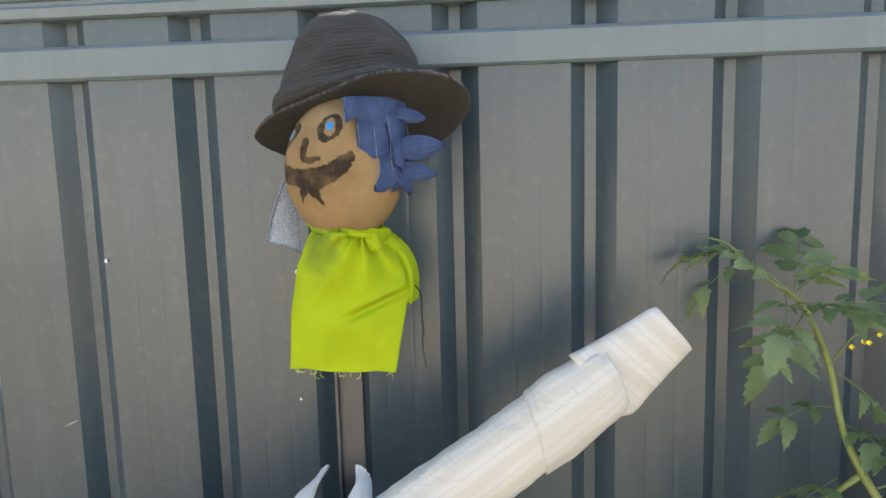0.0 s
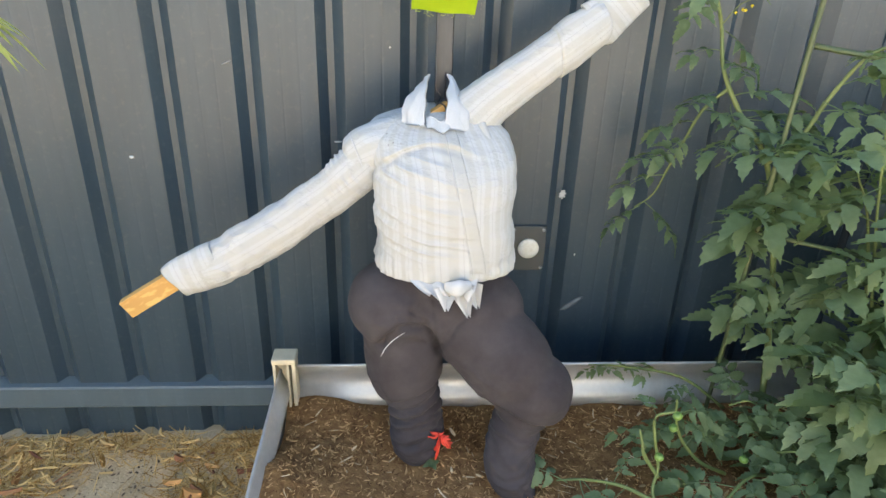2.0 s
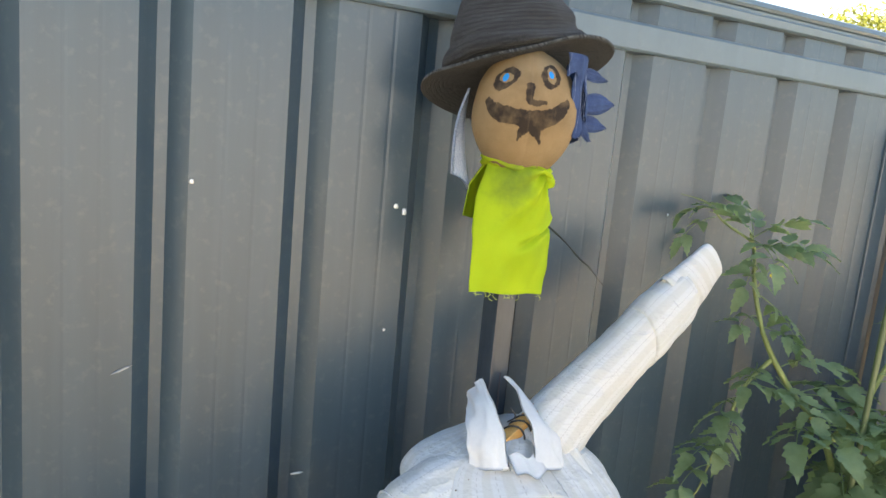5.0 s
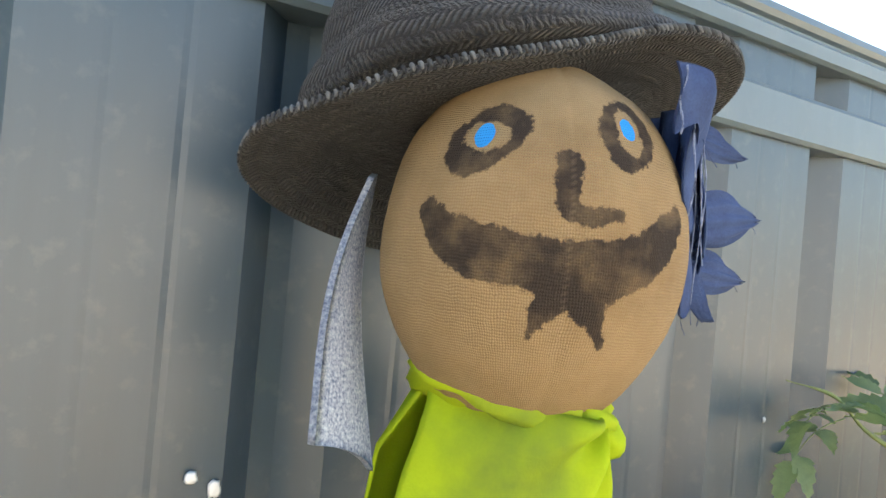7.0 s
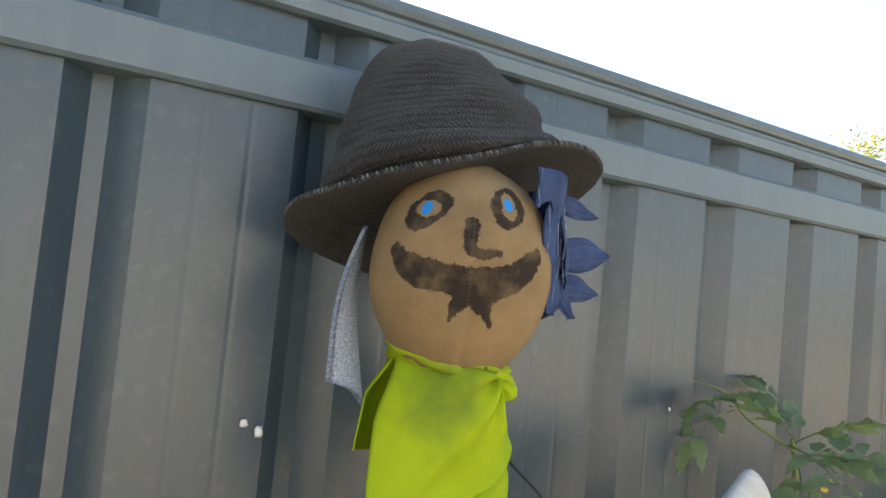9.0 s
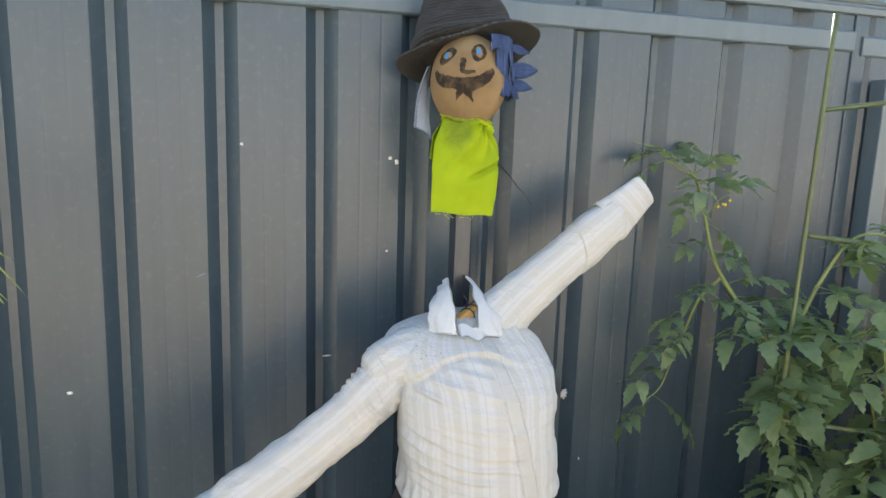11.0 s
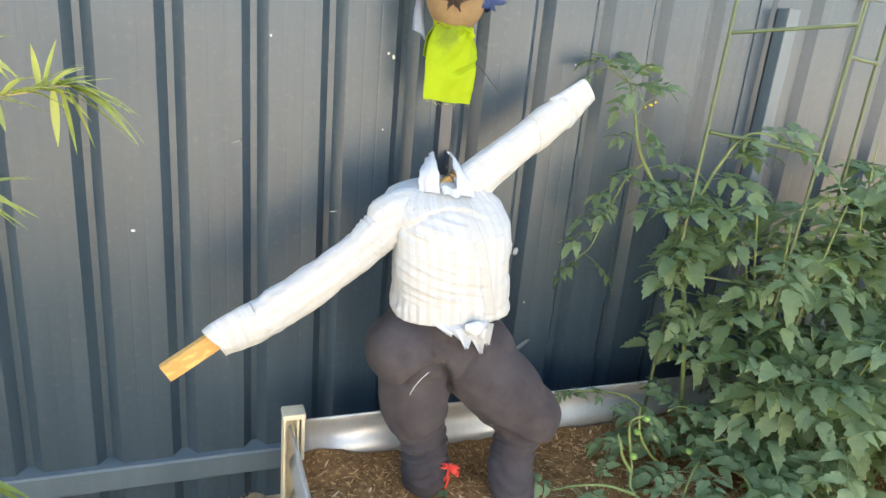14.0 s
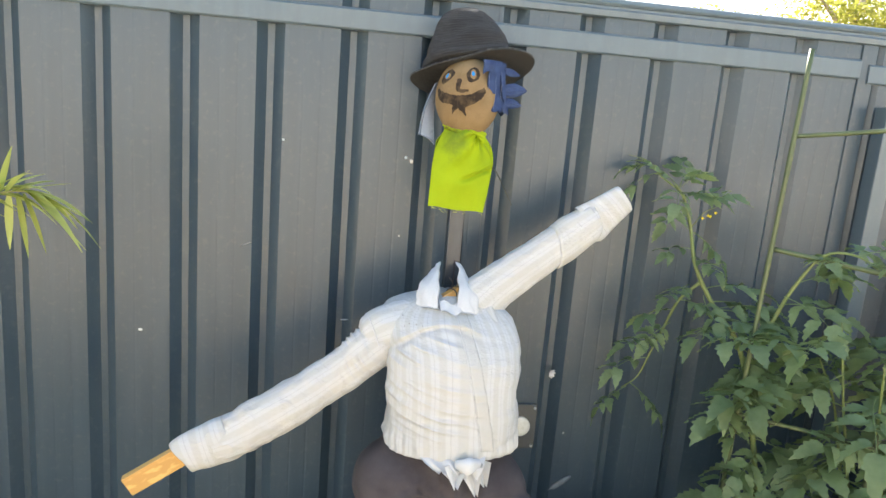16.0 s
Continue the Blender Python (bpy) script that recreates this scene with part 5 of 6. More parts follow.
# short slanted stitches that whip the brim's edge
bm = bmesh.new()
for k in range(230):
    th = 2 * math.pi * k / 230
    a, b = brim_point(th, 0.992, 0.0030), brim_point(th + 0.022, 1.010, -0.0006)
    tube(bm, [a, (a + b) / 2 + Vector((0, 0, 0.0010)), b], [0.0006, 0.0010 + 0.0003 * random.random(), 0.0006], 5, 5)
part("brim_edge_stitches", bm, HATEDGE, hat, "bumpy stitched brim edge")

# ---------------------------------------------------------------- cloth hair
def side_dir(az):
    a = radians(az + FACE_AZ)
    return Vector((math.sin(a), -math.cos(a), 0))


bm = bmesh.new()
sheet(bm, [(-0.420, -0.120, 1.508), (-0.411, -0.104, 1.512), (-0.415, -0.132, 1.380), (-0.453, -0.155, 1.394)], 12, 30,
      lambda u, v: (-0.006 * math.sin(v * math.pi) + 0.004 * math.sin(u * 3) * v, 0.003 * math.sin(v * 5), -0.010 * u * v * (u - 0.3)), 0.003)
single("jersey_strip", bm, JERSEY, "pale blue-grey marled jersey strip hanging from the hat", "cloth strip")

hair = thing("denim_strips", (-0.265, -0.19, 1.45), "bunched blue denim strips with frayed edges hanging from hat", "cloth strips")
for k, (az, z0, z1, w, out) in enumerate(((54, 1.562, 1.532, 0.044, 0.004), (68, 1.562, 1.500, 0.052, 0.005), (84, 1.560, 1.462, 0.056, 0.007), (100, 1.558, 1.456, 0.056, 0.009), (94, 1.545, 1.480, 0.050, 0.014))):
    d = side_dir(az)
    t = Vector((-d.y, d.x, 0))
    top, bot = HEAD + d * (HR + 0.002 + 0.6 * out), HEAD + d * (HR + out)
    top.z, bot.z = z0, z1
    bm = bmesh.new()
    sheet(bm, [top - t * w * 0.5, top + t * w * 0.5, bot + t * w * (0.45 + 0.1 * math.sin(k)), bot - t * w * 0.45], 12, 26,
          lambda u, v, k=k: tuple(d * (0.0024 * math.sin(u * 5 + k * 1.7 + v * 1.2) * (0.4 + v) + 0.002 * math.sin(v * 5 + k) - 0.011 * (2 * u - 1) ** 2) + Vector((0, 0, 0.007 * math.sin(u * 7 + k * 2) * v + 0.003 * fnoise((u * 9, k, 1), 1.0) * v))), 0.0009)
    s = part("strip", bm, DENIM, hair)
    for e in (-1, 1):
        bm = bmesh.new()
        tube(bm, [top.lerp(bot, f) + t * (w * 0.47 * e) + d * (-0.0080 + 0.0010 * math.sin(9 * f + k)) for f in np.linspace(0.05, 1, 9)], [0.0004] * 9, 5, 30, wrinkle=lambda q, a, run: 0.0003 * fnoise(q, 400))
        part("frayed_edge", bm, FRAY, s, "pale frayed denim edge")
    bm = bmesh.new()
    for q in range(1):
        u = random.uniform(-0.4, 0.4)
        p = bot + t * w * u
        tube(bm, [p, p + Vector((random.uniform(-0.004, 0.008), random.uniform(-0.004, 0.004), -0.006)), p + Vector((random.uniform(-0.006, 0.014), random.uniform(-0.006, 0.006), -0.011))], [0.00018] * 3, 4, 5)
    part("frayed_thread", bm, DENIM, s)

for base, tip, w in (((-0.286, -0.188, 1.546), (-0.247, -0.186, 1.537), 0.013), ((-0.284, -0.190, 1.503), (-0.229, -0.184, 1.507), 0.024), ((-0.284, -0.190, 1.480), (-0.238, -0.184, 1.474), 0.018), ((-0.282, -0.192, 1.478), (-0.266, -0.188, 1.453), 0.012)):
    base, tip = Vector(base), Vector(tip)
    al = (tip - base).normalized()
    sd = al.cross(Vector((0.3, -1, 0))).normalized()
    bm = bmesh.new()
    sheet(bm, [base - sd * w * 0.35, base + sd * w * 0.35, tip + sd * w * 0.12, tip - sd * w * 0.12], 12, 14,
          lambda u, v: tuple(sd * (w * 0.75 * (u - 0.5) * math.sin(v * math.pi) ** 0.8) + Vector((0.2, -1, 0)) * (0.006 * math.sin(u * 3.1) * v + 0.0015 * math.sin(u * 23 + v * 4))), 0.0009)
    flap = part("frayed_flap", bm, DENIM, hair, "torn denim flap curling outwards")
    bm = bmesh.new()
    for q in range(1):
        e = tip + Vector((random.uniform(0.002, 0.010), random.uniform(-0.004, 0.004), random.uniform(-0.010, 0.002)))
        tube(bm, [tip - al * 0.002, (tip + e) / 2 + Vector((0, 0, 0.001)), e], [0.0002] * 3, 4, 5)
    part("frayed_thread", bm, DENIM, flap)

# ---------------------------------------------------------------- plants
def leaflet(verts, faces, base, along, side, up, length, width, droop, seed):
    """One toothed leaflet with a folded midrib."""
    rnd = random.Random(seed)
    n = 11
    k = len(verts)
    for i in range(n + 1):
        s = i / n
        prof = math.sin(math.pi * min(1, s ** 0.75)) ** 0.8 * (1 - 0.25 * s)
        tooth = 1 + (0.13 if i % 2 else -0.10) * (0 < i < n)
        hw = width * 0.5 * prof * tooth + 0.0006
        c = base + along * (length * s) - up * (droop * length * s * s)
        w = length * 0.03 * math.sin(s * 7 + seed)
        for sx in (-1, 0, 1):
            verts.append(c + side * (hw * sx * rnd.uniform(0.9, 1.1)) + up * ((hw * 0.35 if sx else 0) + w * sx - (0.02 * length * rnd.random() if sx else 0)) - along * ((0.08 * length * (0 < i < n)) if sx and i % 2 == 0 else 0))
    for i in range(n):
        for j in range(2):
            q = k + i * 3 + j
            faces.append((q, q + 1, q + 4, q + 3))


def compound_leaf_mesh(seed, pairs=3, length=0.20, big=1.0):
    """A tomato leaf: a stalk along +x with paired toothed leaflets and one at the tip."""
    rnd = random.Random(seed)
    verts, faces = [], []
    X, Y, Z = Vector((1, 0, 0)), Vector((0, 1, 0)), Vector((0, 0, 1))

    def spine(s):
        return Vector((length * s, 0.012 * math.sin(s * 3 + seed), -0.32 * length * s * s + 0.05 * length * s))
    n = 8
    for i in range(n + 1):
        c, r = spine(i / n), 0.0022 * (1 - 0.6 * i / n)
        for j in range(4):
            a = math.pi / 2 * j
            verts.append(c + Y * (r * math.cos(a)) + Z * (r * math.sin(a)))
    for i in range(n):
        for j in range(4):
            a, b = i * 4 + j, i * 4 + (j + 1) % 4
            faces.append((a, b, b + 4, a + 4))
    for q in range(pairs):
        s = 0.36 + 0.5 * q / max(1, pairs - 1)
        for sgn in (-1, 1):
            ang = radians(rnd.uniform(50, 72)) * sgn
            al = (X * math.cos(ang) + Y * math.sin(ang) - Z * rnd.uniform(0.05, 0.4)).normalized()
            sd = al.cross(Z).normalized()
            up = sd.cross(al)
            l = length * rnd.uniform(0.40, 0.54) * (0.8 + 0.3 * (q == 1)) * big
            leaflet(verts, faces, spine(s + rnd.uniform(-0.03, 0.03)) + al * 0.008, al, sd, up, l, l * 0.50, rnd.uniform(0.1, 0.5), seed * 31 + q * 2 + sgn)
        if q < pairs - 1:
            for sgn in (-1, 1):
                al = (X * 0.3 + Y * sgn - Z * 0.2).normalized()
                sd = al.cross(Z).normalized()
                leaflet(verts, faces, spine(s + 0.11), al, sd, sd.cross(al), length * 0.15, length * 0.11, 0.2, seed + q)
    al = (spine(1) - spine(0.93)).normalized()
    sd = al.cross(Z).normalized()
    leaflet(verts, faces, spine(1), al, sd, sd.cross(al), length * 0.60 * big, length * 0.31 * big, 0.3, seed * 7)
    me = bpy.data.meshes.new("leaf")
    me.from_pydata([tuple(v) for v in verts], [], faces)
    me.materials.append(LEAF)
    me.polygons.foreach_set("use_smooth", [True] * len(me.polygons))
    return me


LEAVES = [compound_leaf_mesh(s, p, 0.165) for s, p in ((1, 3), (2, 3), (3, 2), (4, 3), (5, 2), (6, 3), (7, 3))]


def put_leaf(parent, at, out, scale=1.0, tilt=0.0):
    """A leaf whose stalk leaves at towards the level direction out."""
    az = math.atan2(out[1], out[0])
    ob = new("leaf", random.choice(LEAVES))
    ob.parent = parent
    ob.matrix_basis = Matrix.Translation(Vector(at) - root_place(parent)) @ Euler((random.uniform(-0.5, 0.5), -tilt, az)).to_matrix().to_4x4() @ Matrix.Scale(scale, 4)
    return ob


def plant(base, label):
    return thing("tomato_plant", base, label, "tomato plant", "tomato plants")


def stem(parent, pts, r0, r1, name="stem"):
    bm = bmesh.new()
    k = len(pts)
    tube(bm, pts, [r0 + (r1 - r0) * i / (k - 1) for i in range(k)], 8, k * 6, wrinkle=lambda q, a, run: 0.0008 * fnoise(q, 40))
    part(name, bm, STEM, parent)
    return smooth_path(pts, k * 6)


def leaf_along(parent, path, count, s0, s1, scale, spread=1.0, face=-math.pi / 2):
    count = max(2, round(count * 0.8))
    for i in range(count):
        p = path[int((s0 + (s1 - s0) * (i + random.random()) / count) * (len(path) - 1))]
        a = face + random.uniform(-1.5, 1.5) * spread
        put_leaf(parent, p, (math.cos(a), math.sin(a)), scale * random.uniform(0.75, 1.15), random.uniform(-0.3, 0.6))


def flower_truss(parent, at, tip):
    at, tip = Vector(at), Vector(tip)
    bm = bmesh.new()
    tube(bm, [at, (at + tip) / 2 + Vector((0, 0, 0.012)), tip], [0.0014, 0.0012, 0.001], 6, 10)
    part("flower_stalk", bm, STEM, parent)
    for q in range(4):
        c = at.lerp(tip, 0.45 + 0.18 * q) + Vector((random.uniform(-0.008, 0.008), random.uniform(-0.008, 0.004), random.uniform(-0.016, 0.004)))
        bm = bmesh.new()
        vs, fs = [], []
        for m in range(5):
            a = 2 * math.pi * m / 5
            al = Vector((math.cos(a), -0.5, math.sin(a))).normalized()
            sd = al.cross(Vector((0, 1, 0))).normalized()
            leaflet(vs, fs, c, al, sd, sd.cross(al), 0.0050, 0.002, 0.3, m)
        bv = [bm.verts.new(v) for v in vs]
        for f in fs:
            bm.faces.new([bv[i] for i in f])
        part("flower", bm, FLOWER, parent, "small yellow tomato flower")


def fruit(parent, c, r):
    bm = bmesh.new()
    q = bmesh.ops.create_uvsphere(bm, u_segments=16, v_segments=12, radius=r)
    for v in q["verts"]:
        v.co.z *= 0.88
        v.co.z -= 0.25 * r * math.exp(-(v.co.x ** 2 + v.co.y ** 2) / (0.3 * r) ** 2) * (v.co.z > 0)
    bmesh.ops.translate(bm, verts=bm.verts, vec=c)
    part("tomato", bm, FRUIT, parent, "small unripe green tomato")


# tall plant beside the raised sleeve
tall = plant((0.45, -0.30, 0.28), "tall staked tomato plant with green leaves and yellow flowers")
main = stem(tall, [(0.46, -0.31, 0.27), (0.44, -0.27, 0.55), (0.415, -0.235, 0.75), (0.372, -0.198, 0.935), (0.315, -0.145, 1.03), (0.274, -0.107, 1.117), (0.262, -0.075, 1.21), (0.225, -0.090, 1.285), (0.190, -0.105, 1.320)], 0.0085, 0.0028)
side = stem(tall, [(0.372, -0.198, 0.935), (0.42, -0.22, 1.00), (0.455, -0.235, 1.10), (0.50, -0.26, 1.19), (0.56, -0.29, 1.20), (0.62, -0.31, 1.165)], 0.006, 0.002, "side_stem")
drop = stem(tall, [(0.290, -0.120, 1.085), (0.245, -0.105, 1.03), (0.215, -0.100, 0.95), (0.190, -0.100, 0.885), (0.165, -0.10, 0.820), (0.125, -0.098, 0.785)], 0.0045, 0.0015, "leaf_stalk")
for k, (p, o, s, t) in enumerate((((0.205, -0.10, 0.93), (-1, -0.35), 0.62, 0.1), ((0.205, -0.10, 0.91), (0.8, -0.6), 0.66, -0.3), ((0.185, -0.10, 0.87), (-1, -0.3), 0.62, 0.0), ((0.18, -0.10, 0.86), (0.6, -0.6), 0.72, -0.7),
                   ((0.135, -0.10, 0.79), (-1, -0.2), 0.52, -0.35), ((0.15, -0.10, 0.80), (0.7, -0.7), 0.58, -0.4), ((0.20, -0.10, 0.90), (-0.9, -0.5), 0.60, 0.3), ((0.225, -0.10, 0.97), (-0.7, -0.7), 0.58, -0.2), ((0.25, -0.105, 1.04), (-1, -0.2), 0.60, 0.3), ((0.262, -0.10, 1.07), (-0.8, -0.6), 0.55, 0.0), ((0.30, -0.13, 1.05), (-0.3, -0.9), 0.6, -0.2), ((0.34, -0.17, 0.99), (0.3, -0.9), 0.66, -0.3), ((0.268, -0.09, 1.14), (0.3, -0.9), 0.5, 0.0), ((0.262, -0.08, 1.20), (-0.5, -0.8), 0.5, 0.1), ((0.235, -0.10, 1.00), (-1, -0.4), 0.66, 0.2), ((0.245, -0.105, 1.03), (0.5, -0.7), 0.6, 0.1),
                   ((0.262, -0.09, 1.16), (-0.9, -0.4), 0.45, 0.1), ((0.225, -0.090, 1.285), (0.7, -0.5), 0.60, 0.45), ((0.21, -0.10, 1.30), (0.4, -0.9), 0.55, 0.25), ((0.20, -0.10, 1.31), (-0.4, -0.8), 0.62, 0.0),
                   ((0.215, -0.09, 1.29), (-0.6, -0.7), 0.55, -0.5), ((0.20, -0.10, 1.315), (0.2, -0.8), 0.55, 0.7), ((0.19, -0.105, 1.32), (-0.8, 0.1), 0.5, 0.8), ((0.195, -0.10, 1.31), (0.4, 0.5), 0.6, 0.9),
                   ((0.27, -0.08, 1.20), (0.9, -0.4), 0.62, -0.5), ((0.32, -0.15, 1.02), (0.9, -0.5), 0.75, 0.2), ((0.30, -0.13, 1.07), (1, -0.2), 0.7, 0.3))):
    if k > 15 or k % 5 not in (1, 3):
        put_leaf(tall, p, o, s, t)
tip = stem(tall, [(0.205, -0.100, 1.305), (0.172, -0.057, 1.335), (0.140, -0.039, 1.368), (0.098, -0.013, 1.380)], 0.003, 0.001, "leaf_stalk")
put_leaf(tall, (0.162, -0.030, 1.356), (-1, -0.15), 0.46, 0.15)
put_leaf(tall, (0.178, -0.030, 1.342), (-0.95, 0.1), 0.46, -0.35)
leaf_along(tall, side, 15, 0.15, 1.0, 0.75, 1.2, -0.6)
leaf_along(tall, main, 30, 0.10, 0.52, 0.85, 1.1)
flower_truss(tall, (0.262, -0.080, 1.215), (0.315, -0.085, 1.268))

# bushy plants behind and beside it
bush_rows = (((0.70, -0.34, 0.28), 1.05, 64, "bushy green tomato plant leaning on stakes"), ((0.95, -0.40, 0.28), 1.18, 72, "large bushy tomato plant tied to a stake"),
             ((0.62, -0.62, 0.26), 0.70, 44, "low sprawling tomato plant in the bed"), ((0.95, -0.74, 0.26), 0.80, 56, "dense low tomato plant in the bed"), ((1.25, -0.45, 0.28), 1.15, 56, "bushy tomato plant at the bed's far end"))
for base, top, n, label in bush_rows:
    b = plant(base, label)
    for q in range(6):
        a = random.uniform(0, 6.28)
        r = random.uniform(0.06, 0.22)
        path = stem(b, [base, (base[0] + 0.3 * r * math.cos(a), base[1] + 0.3 * r * math.sin(a), base[2] + 0.35 * (top - base[2])),
                        (base[0] + 0.7 * r * math.cos(a), base[1] + 0.5 * r * math.sin(a), base[2] + 0.7 * (top - base[2])), (base[0] + r * math.cos(a), base[1] + 0.7 * r * math.sin(a), top * random.uniform(0.85, 1.05))], 0.006, 0.002)
        leaf_along(b, path, n // 4, 0.15, 1.0, 0.95, 1.9)
    for q in range(2):
        fruit(b, Vector(base) + Vector((random.uniform(-0.12, 0.02), random.uniform(-0.12, -0.05), random.uniform(0.15, 0.35))), 0.012)

# creeping shoots over the soil in front
creep = plant((0.42, -0.48, 0.27), "creeping tomato shoots lying over the bark mulch")
for pts, n, sc in (([(0.237, -0.684, 0.28), (0.160, -0.725, 0.31), (0.093, -0.582, 0.315), (0.105, -0.535, 0.37), (0.085, -0.530, 0.45), (0.080, -0.530, 0.50), (0.118, -0.530, 0.512)], 3, 0.45),
                   ([(0.30, -0.47, 0.28), (0.223, -0.482, 0.331), (0.168, -0.482, 0.400), (0.148, -0.480, 0.460), (0.142, -0.480, 0.505)], 5, 0.55),
                   ([(0.107, -0.540, 0.345), (0.070, -0.535, 0.40), (0.062, -0.530, 0.430), (0.055, -0.52, 0.46)], 3, 0.42),
                   ([(0.093, -0.582, 0.315), (0.030, -0.545, 0.325), (-0.040, -0.515, 0.315), (-0.100, -0.500, 0.300)], 7, 0.62),
                   ([(0.160, -0.725, 0.31), (0.10, -0.77, 0.305), (0.06, -0.79, 0.295)], 3, 0.60),
                   ([(0.36, -0.30, 0.33), (0.25, -0.275, 0.405), (0.10, -0.268, 0.435), (0.015, -0.262, 0.437)], 9, 0.42),
                   ([(0.42, -0.48, 0.28), (0.30, -0.56, 0.36), (0.22, -0.62, 0.36), (0.17, -0.66, 0.33)], 12, 0.72),
                   ([(0.42, -0.48, 0.28), (0.36, -0.66, 0.38), (0.29, -0.76, 0.36), (0.22, -0.80, 0.31)], 12, 0.78),
                   ([(0.46, -0.46, 0.28), (0.42, -0.42, 0.38), (0.36, -0.40, 0.43), (0.31, -0.40, 0.42)], 13, 0.66),
                   ([(0.52, -0.50, 0.28), (0.45, -0.55, 0.40), (0.39, -0.53, 0.40), (0.34, -0.50, 0.36)], 11, 0.62),
                   ([(0.42, -0.42, 0.28), (0.33, -0.38, 0.36), (0.25, -0.37, 0.38), (0.20, -0.38, 0.36)], 9, 0.6),
                   ([(0.50, -0.55, 0.28), (0.46, -0.75, 0.40), (0.41, -0.88, 0.37), (0.36, -0.95, 0.31)], 12, 0.8)):
    path = stem(creep, pts, 0.0048, 0.0022, "creeping_stem")
    leaf_along(creep, path, n, 0.15, 1.0, sc, 2.2)
for c in ((0.122, -0.535, 0.505), (0.10, -0.54, 0.40), (0.145, -0.485, 0.43), (0.30, -0.52, 0.37)):
    fruit(creep, Vector(c), 0.010)
# more shoots of the dense right-hand mass
mass = plant((0.75, -0.55, 0.27), "thick tangle of tomato foliage filling the bed")
for q in range(32):
    a, r = random.uniform(0, 6.28), random.uniform(0.05, 0.5)
    x, y = 0.84 + 0.9 * r * math.cos(a), -0.58 + 0.8 * r * math.sin(a)
    y = max(-1.02, min(-0.27, y))
    hgt = 0.42 + 0.42 * random.random() * max(0.15, min(1, (x - 0.30) / 0.5))
    path = stem(mass, [(0.75 + 0.3 * (x - 0.75), -0.55 + 0.3 * (y + 0.55), 0.27), ((x + 0.75) / 2, (y - 0.55) / 2, 0.27 + 0.6 * (hgt - 0.27)), (x, y, hgt)], 0.005, 0.002)
    leaf_along(mass, path, 10, 0.25, 1.0, 0.85, 2.4)
# a weed seedling at the foot
weed = thing("weed_seedling", (-0.372, -0.42, 0.262), "tiny green weed seedling in the bark", "weed")
for q in range(4):
    a = q * 1.6 + 0.4
    vs, fs = [], []
    al = Vector((math.cos(a), math.sin(a), 0.3)).normalized()
    sd = al.cross(Vector((0, 0, 1))).normalized()
    leaflet(vs, fs, Vector((-0.372, -0.42, 0.275)), al, sd, sd.cross(al), 0.022, 0.016, 0.2, q)
    from_lists("leaf", vs, fs, LEAF, weed, smooth=True)

# stake frame for the tomatoes
cage = thing("plant_stakes", (0.40, -0.25, 0.28), "green plastic-coated plant stakes with tied cross bars", "plant stakes")


def rod(name, a, b, r):
    bm = bmesh.new()
    a, b = Vector(a), Vector(b)
    n = 24
    pts = [a.lerp(b, i / n) for i in range(n + 1)]
    tube(bm, pts, [r * (1.12 if i % 4 == 0 else 1.0) for i in range(n + 1)], 8, n + 1)
    part(name, bm, STAKE, cage)


rod("upright", (0.320, -0.285, 0.20), (0.377, -0.262, 1.645), 0.0052)
rod("upright", (0.560, -0.42, 0.20), (0.658, -0.40, 1.62), 0.0052)
rod("upright", (0.86, -0.30, 0.20), (0.90, -0.28, 1.58), 0.0052)
rod("cross_bar", (0.376, -0.255, 1.457), (0.652, -0.400, 1.504), 0.0050)
rod("cross_bar", (0.372, -0.262, 1.200), (0.628, -0.406, 1.170), 0.0058)
rod("cross_bar", (0.646, -0.400, 1.425), (0.90, -0.285, 1.415), 0.0058)
rod("cross_bar", (0.340, -0.275, 0.800), (0.602, -0.412, 0.786), 0.0050)


# ---------------------------------------------------------------- bamboo
def bamboo_leaf(parent, at, d, length, width, droop, mat=None):
    d = Vector(d).normalized()
    s = d.cross(Vector((0, 0, 1))).normalized()
    u = s.cross(d)
    vs, fs = [], []
    n = 8
    for i in range(n + 1):
        t = i / n
        w = width * 0.5 * (math.sin(math.pi * min(1, t * 0.92 + 0.08)) ** 0.7) * (1 - 0.45 * t)
        if i == n:
            w = 0.0003
        c = Vector(at) + d * (length * t) - Vector((0, 0, 1)) * (droop * length * t * t)
        for sx in (-1, 0, 1):
            vs.append(c + s * (w * sx) + u * (w * 0.35 * abs(sx)))
    for i in range(n):
        for j in range(2):
            q = i * 3 + j
            fs.append((q, q + 1, q + 4, q + 3))
    from_lists("leaf", vs, fs, mat or BAMBOO, parent, smooth=True)


def bamboo(base, label, twigs, mat, size, wide=(0.11, 0.17)):
    b = thing("bamboo", base, label, "bamboo", "bamboo clumps")
    for pts, leaves in twigs:
        bm = bmesh.new()
        tube(bm, pts, [0.0032 - 0.0022 * i / (len(pts) - 1) for i in range(len(pts))], 7, len(pts) * 8)
        part("twig", bm, TWIG, b)
        path = smooth_path(pts, 60)
        for i in range(leaves):
            k = int((0.22 + 0.78 * (i + random.random() * 0.8) / leaves) * 59)
            t = Vector(path[min(k + 1, 59)]) - Vector(path[max(0, k - 1)])
            t.normalize()
            d = t * random.uniform(0.3, 1.1) + Vector((random.uniform(-0.2, 0.5), random.uniform(-0.9, 0.9), random.uniform(-0.5, 0.75)))
            bamboo_leaf(b, path[min(k, 59)], d, size * random.uniform(0.6, 1.1), size * random.uniform(*wide), random.uniform(0.1, 0.7), mat)
    return b


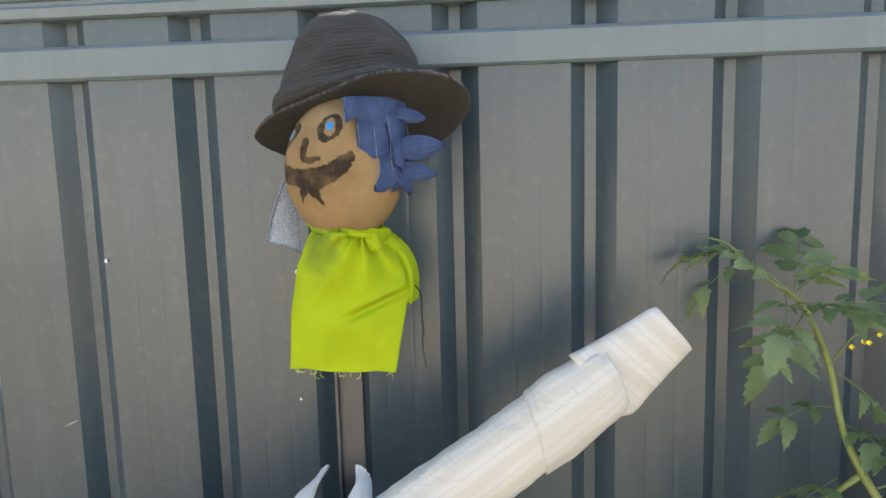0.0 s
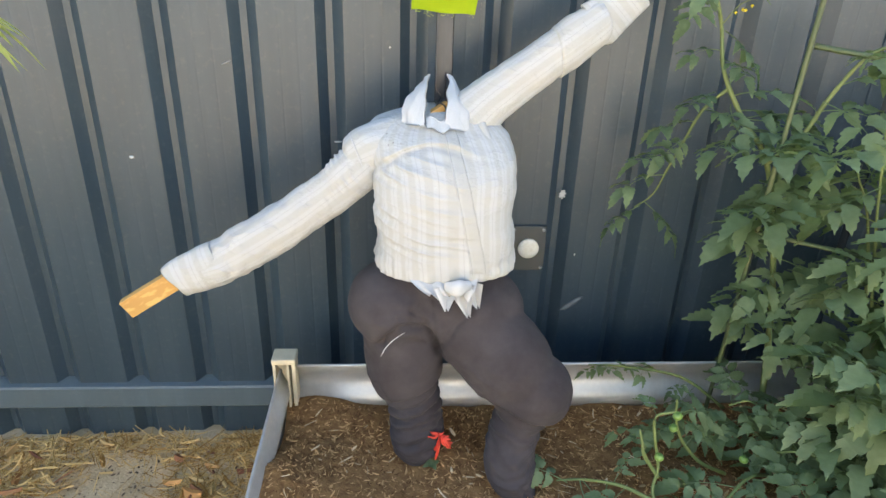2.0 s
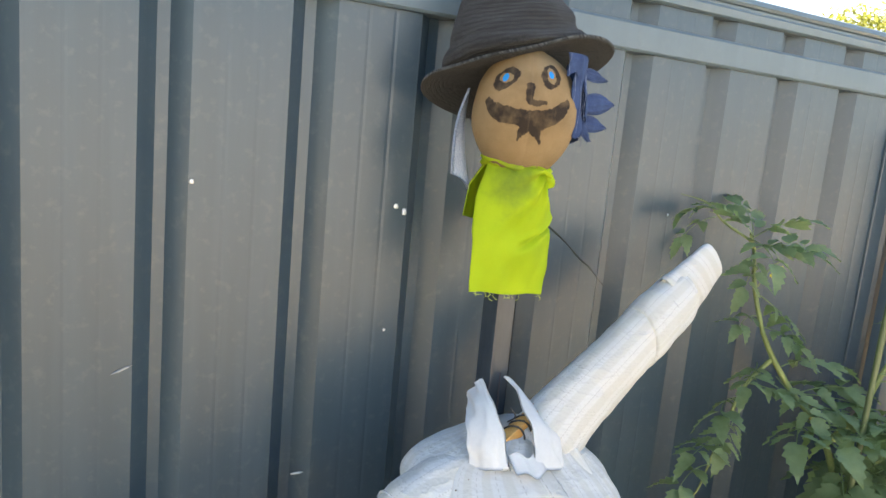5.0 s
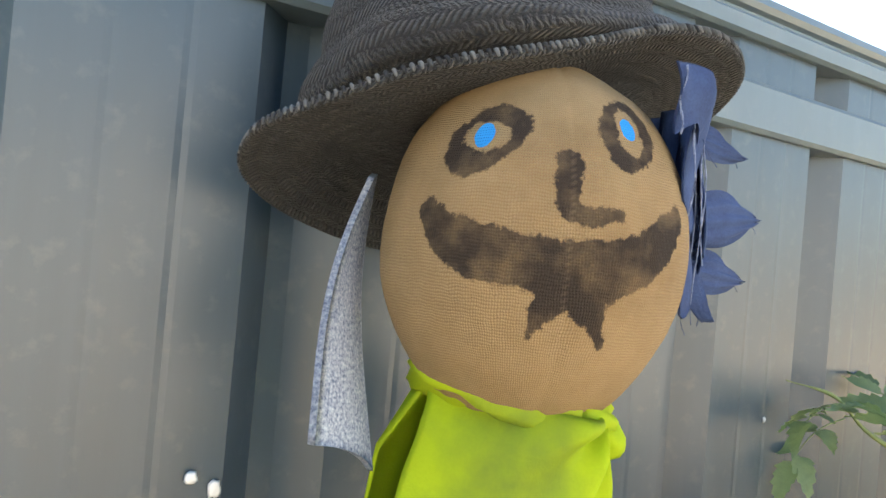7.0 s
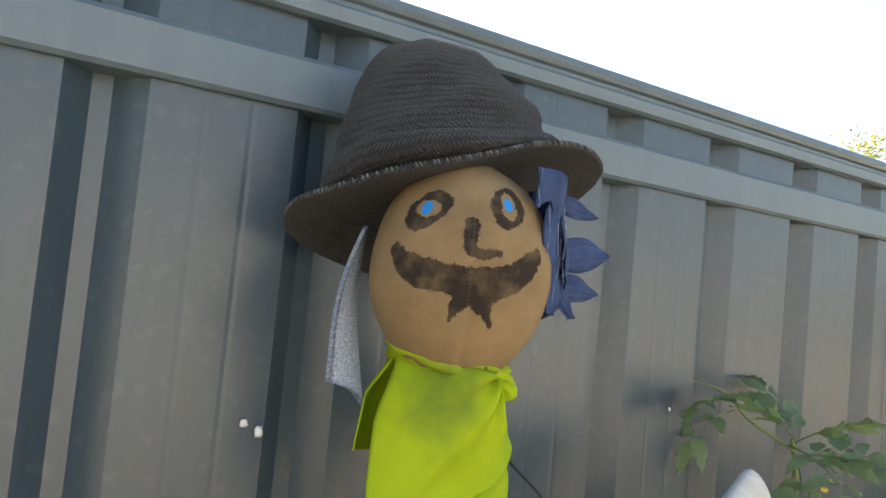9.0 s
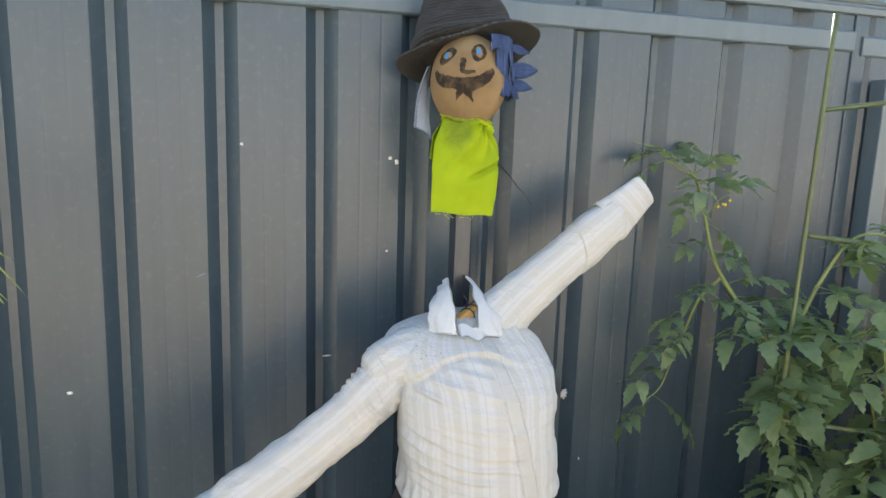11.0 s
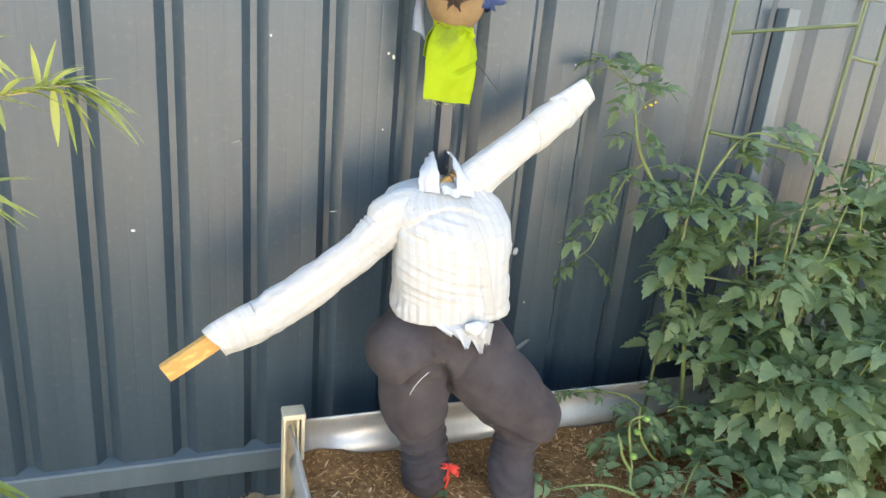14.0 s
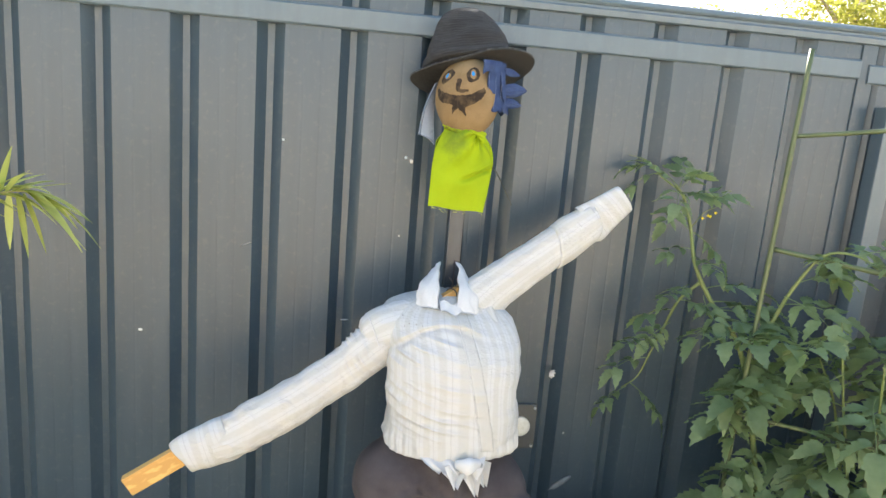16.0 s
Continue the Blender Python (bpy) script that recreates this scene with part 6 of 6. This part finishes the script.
YB = -0.50
upper = bamboo((-1.95, YB - 0.1, 0.0), "yellow-green bamboo branch with slender leaves reaching in", [
    ([(-1.95, YB - 0.1, 0.0), (-1.93, YB - 0.1, 0.7), (-1.85, YB - 0.05, 1.10), (-1.70, YB, 1.20)], 8),
    ([(-1.80, YB - 0.02, 1.14), (-1.55, YB, 1.195), (-1.331, YB, 1.228), (-1.214, YB + 0.01, 1.246), (-1.150, YB + 0.03, 1.260), (-1.120, YB + 0.04, 1.256)], 34),
    ([(-1.62, YB - 0.08, 1.14), (-1.42, YB - 0.10, 1.118), (-1.316, YB - 0.10, 1.116), (-1.265, YB - 0.08, 1.112)], 20),
    ([(-1.70, YB, 1.18), (-1.50, YB, 1.26), (-1.36, YB + 0.01, 1.285), (-1.25, YB + 0.02, 1.300)], 24),
    ([(-1.80, YB - 0.05, 1.08), (-1.60, YB - 0.08, 1.03), (-1.48, YB - 0.1, 1.01), (-1.40, YB - 0.1, 1.03)], 22)], BAMBOO, 0.108, (0.14, 0.21))
for at, d, l, w in (((-1.13, -0.46, 1.257), (1, -0.1, -0.35), 0.105, 0.011), ((-1.13, -0.46, 1.255), (0.82, -0.1, -0.75), 0.125, 0.012), ((-1.14, -0.46, 1.255), (0.36, -0.1, -0.9), 0.100, 0.015), ((-1.16, -0.465, 1.254), (0.02, -0.1, -1), 0.090, 0.016),
                    ((-1.15, -0.46, 1.255), (0.18, -0.1, -1), 0.105, 0.015), ((-1.15, -0.46, 1.26), (0.9, 0.1, 0.22), 0.085, 0.009), ((-1.17, -0.47, 1.258), (0.28, -0.1, 0.95), 0.085, 0.018), ((-1.18, -0.47, 1.258), (-0.05, -0.1, 1), 0.070, 0.016), ((-1.19, -0.47, 1.256), (0.7, -0.1, 0.45), 0.085, 0.009),
                    ((-1.266, -0.58, 1.112), (0.18, -0.1, -1), 0.090, 0.015), ((-1.270, -0.58, 1.113), (0.9, 0.1, -0.75), 0.100, 0.012), ((-1.272, -0.58, 1.114), (1, 0.1, 0.25), 0.09, 0.010)):
    bamboo_leaf(upper, at, d, l, w, 0.05)
bamboo_leaf(upper, (-1.276, -0.605, 1.130), (-0.22, -0.05, -1), 0.088, 0.014, 0.02, BAMORANGE)
YL = -0.50
bamboo((-1.85, YL, 0.0), "low dark green bamboo shoot beside the fence", [
    ([(-1.85, YL, 0.0), (-1.75, YL, 0.40), (-1.60, YL, 0.55), (-1.515, YL, 0.575), (-1.42, YL, 0.555), (-1.37, YL, 0.545)], 46),
    ([(-1.80, YL, 0.1), (-1.66, YL - 0.05, 0.32), (-1.58, YL - 0.05, 0.40), (-1.47, YL - 0.05, 0.40)], 44),
    ([(-1.85, YL, 0.05), (-1.70, YL - 0.02, 0.60), (-1.56, YL - 0.02, 0.72), (-1.48, YL, 0.73)], 30),
    ([(-1.78, YL, 0.05), (-1.62, YL - 0.06, 0.16), (-1.50, YL - 0.08, 0.24), (-1.42, YL - 0.08, 0.22)], 34)], BAMDARK, 0.135, (0.16, 0.24))


# ---------------------------------------------------------------- distance
def gum_tree(x, y, h, seed):
    rnd = random.Random(seed)
    t = thing("gum_tree", (x, y, 0), "distant sunlit gum tree beyond the fence", "tree", "distant trees")
    bm = bmesh.new()
    tube(bm, [(x, y, 0), (x + 0.2, y, h * 0.3), (x - 0.1, y, h * 0.6), (x + 0.2, y, h * 0.92)], [0.28, 0.22, 0.15, 0.05], 10, 24)
    ends = []
    for q in range(9):
        a, z = rnd.uniform(0, 6.28), h * rnd.uniform(0.38, 0.7)
        e = Vector((x + math.cos(a) * h * 0.26, y + math.sin(a) * h * 0.26, z + h * rnd.uniform(0.12, 0.28)))
        tube(bm, [(x, y, z), ((x + e.x) / 2, (y + e.y) / 2, z + 0.1 * h), e], [0.10, 0.06, 0.02], 7, 10)
        ends.append(e)
    part("trunk", bm, BARK, t)
    vs, fs = [], []
    clumps = ends + [Vector((x + rnd.gauss(0, h * 0.14), y + rnd.gauss(0, h * 0.14), h * rnd.uniform(0.55, 1.0))) for q in range(16)]
    for c in clumps:
        for q in range(260):
            p = c + Vector((rnd.gauss(0, h * 0.055), rnd.gauss(0, h * 0.055), rnd.gauss(0, h * 0.040)))
            a = rnd.uniform(0, 6.28)
            d = Vector((math.cos(a), math.sin(a), rnd.uniform(-1.2, 0.2))).normalized() * rnd.uniform(0.10, 0.24)
            s = d.cross(Vector((rnd.uniform(-1, 1), rnd.uniform(-1, 1), 1))).normalized() * 0.035
            k = len(vs)
            vs += [p, p + d * 0.5 + s, p + d, p + d * 0.5 - s]
            fs.append((k, k + 1, k + 2, k + 3))
    from_lists("crown", vs, fs, GUM, t)


for q, (tx, ty, th) in enumerate(((12, 15, 6.0), (17.5, 9.4, 5.6), (21.5, 9.8, 7.2), (15.5, 17, 6.8), (9.5, 17, 5.2), (20, 19, 7.0), (25, 17, 7.5), (30, 20, 7.5))):
    gum_tree(tx, ty, th, q + 1)
# neighbour's green sail roof
bm = bmesh.new()
sheet(bm, [(-5.6, 5.2, 3.25), (-2.10, 4.2, 2.98), (-2.25, 3.4, 2.58), (-5.6, 4.2, 2.6)], 20, 6, lambda u, v: (0, 0, -0.15 * math.sin(u * math.pi)), 0.01)
sail = thing("shade_sail", (-3.5, 4.2, 0), "pale green shade sail over the neighbouring yard", "shade sail")
part("sail", bm, SAIL, sail)
for sx, sy, sz in ((-2.10, 4.2, 2.99), (-5.6, 5.2, 3.27)):
    bm = bmesh.new()
    tube(bm, [(sx, sy, 0), (sx, sy, sz / 2), (sx, sy, sz)], [0.04] * 3, 10, 4)
    part("sail_post", bm, ZINC, sail)
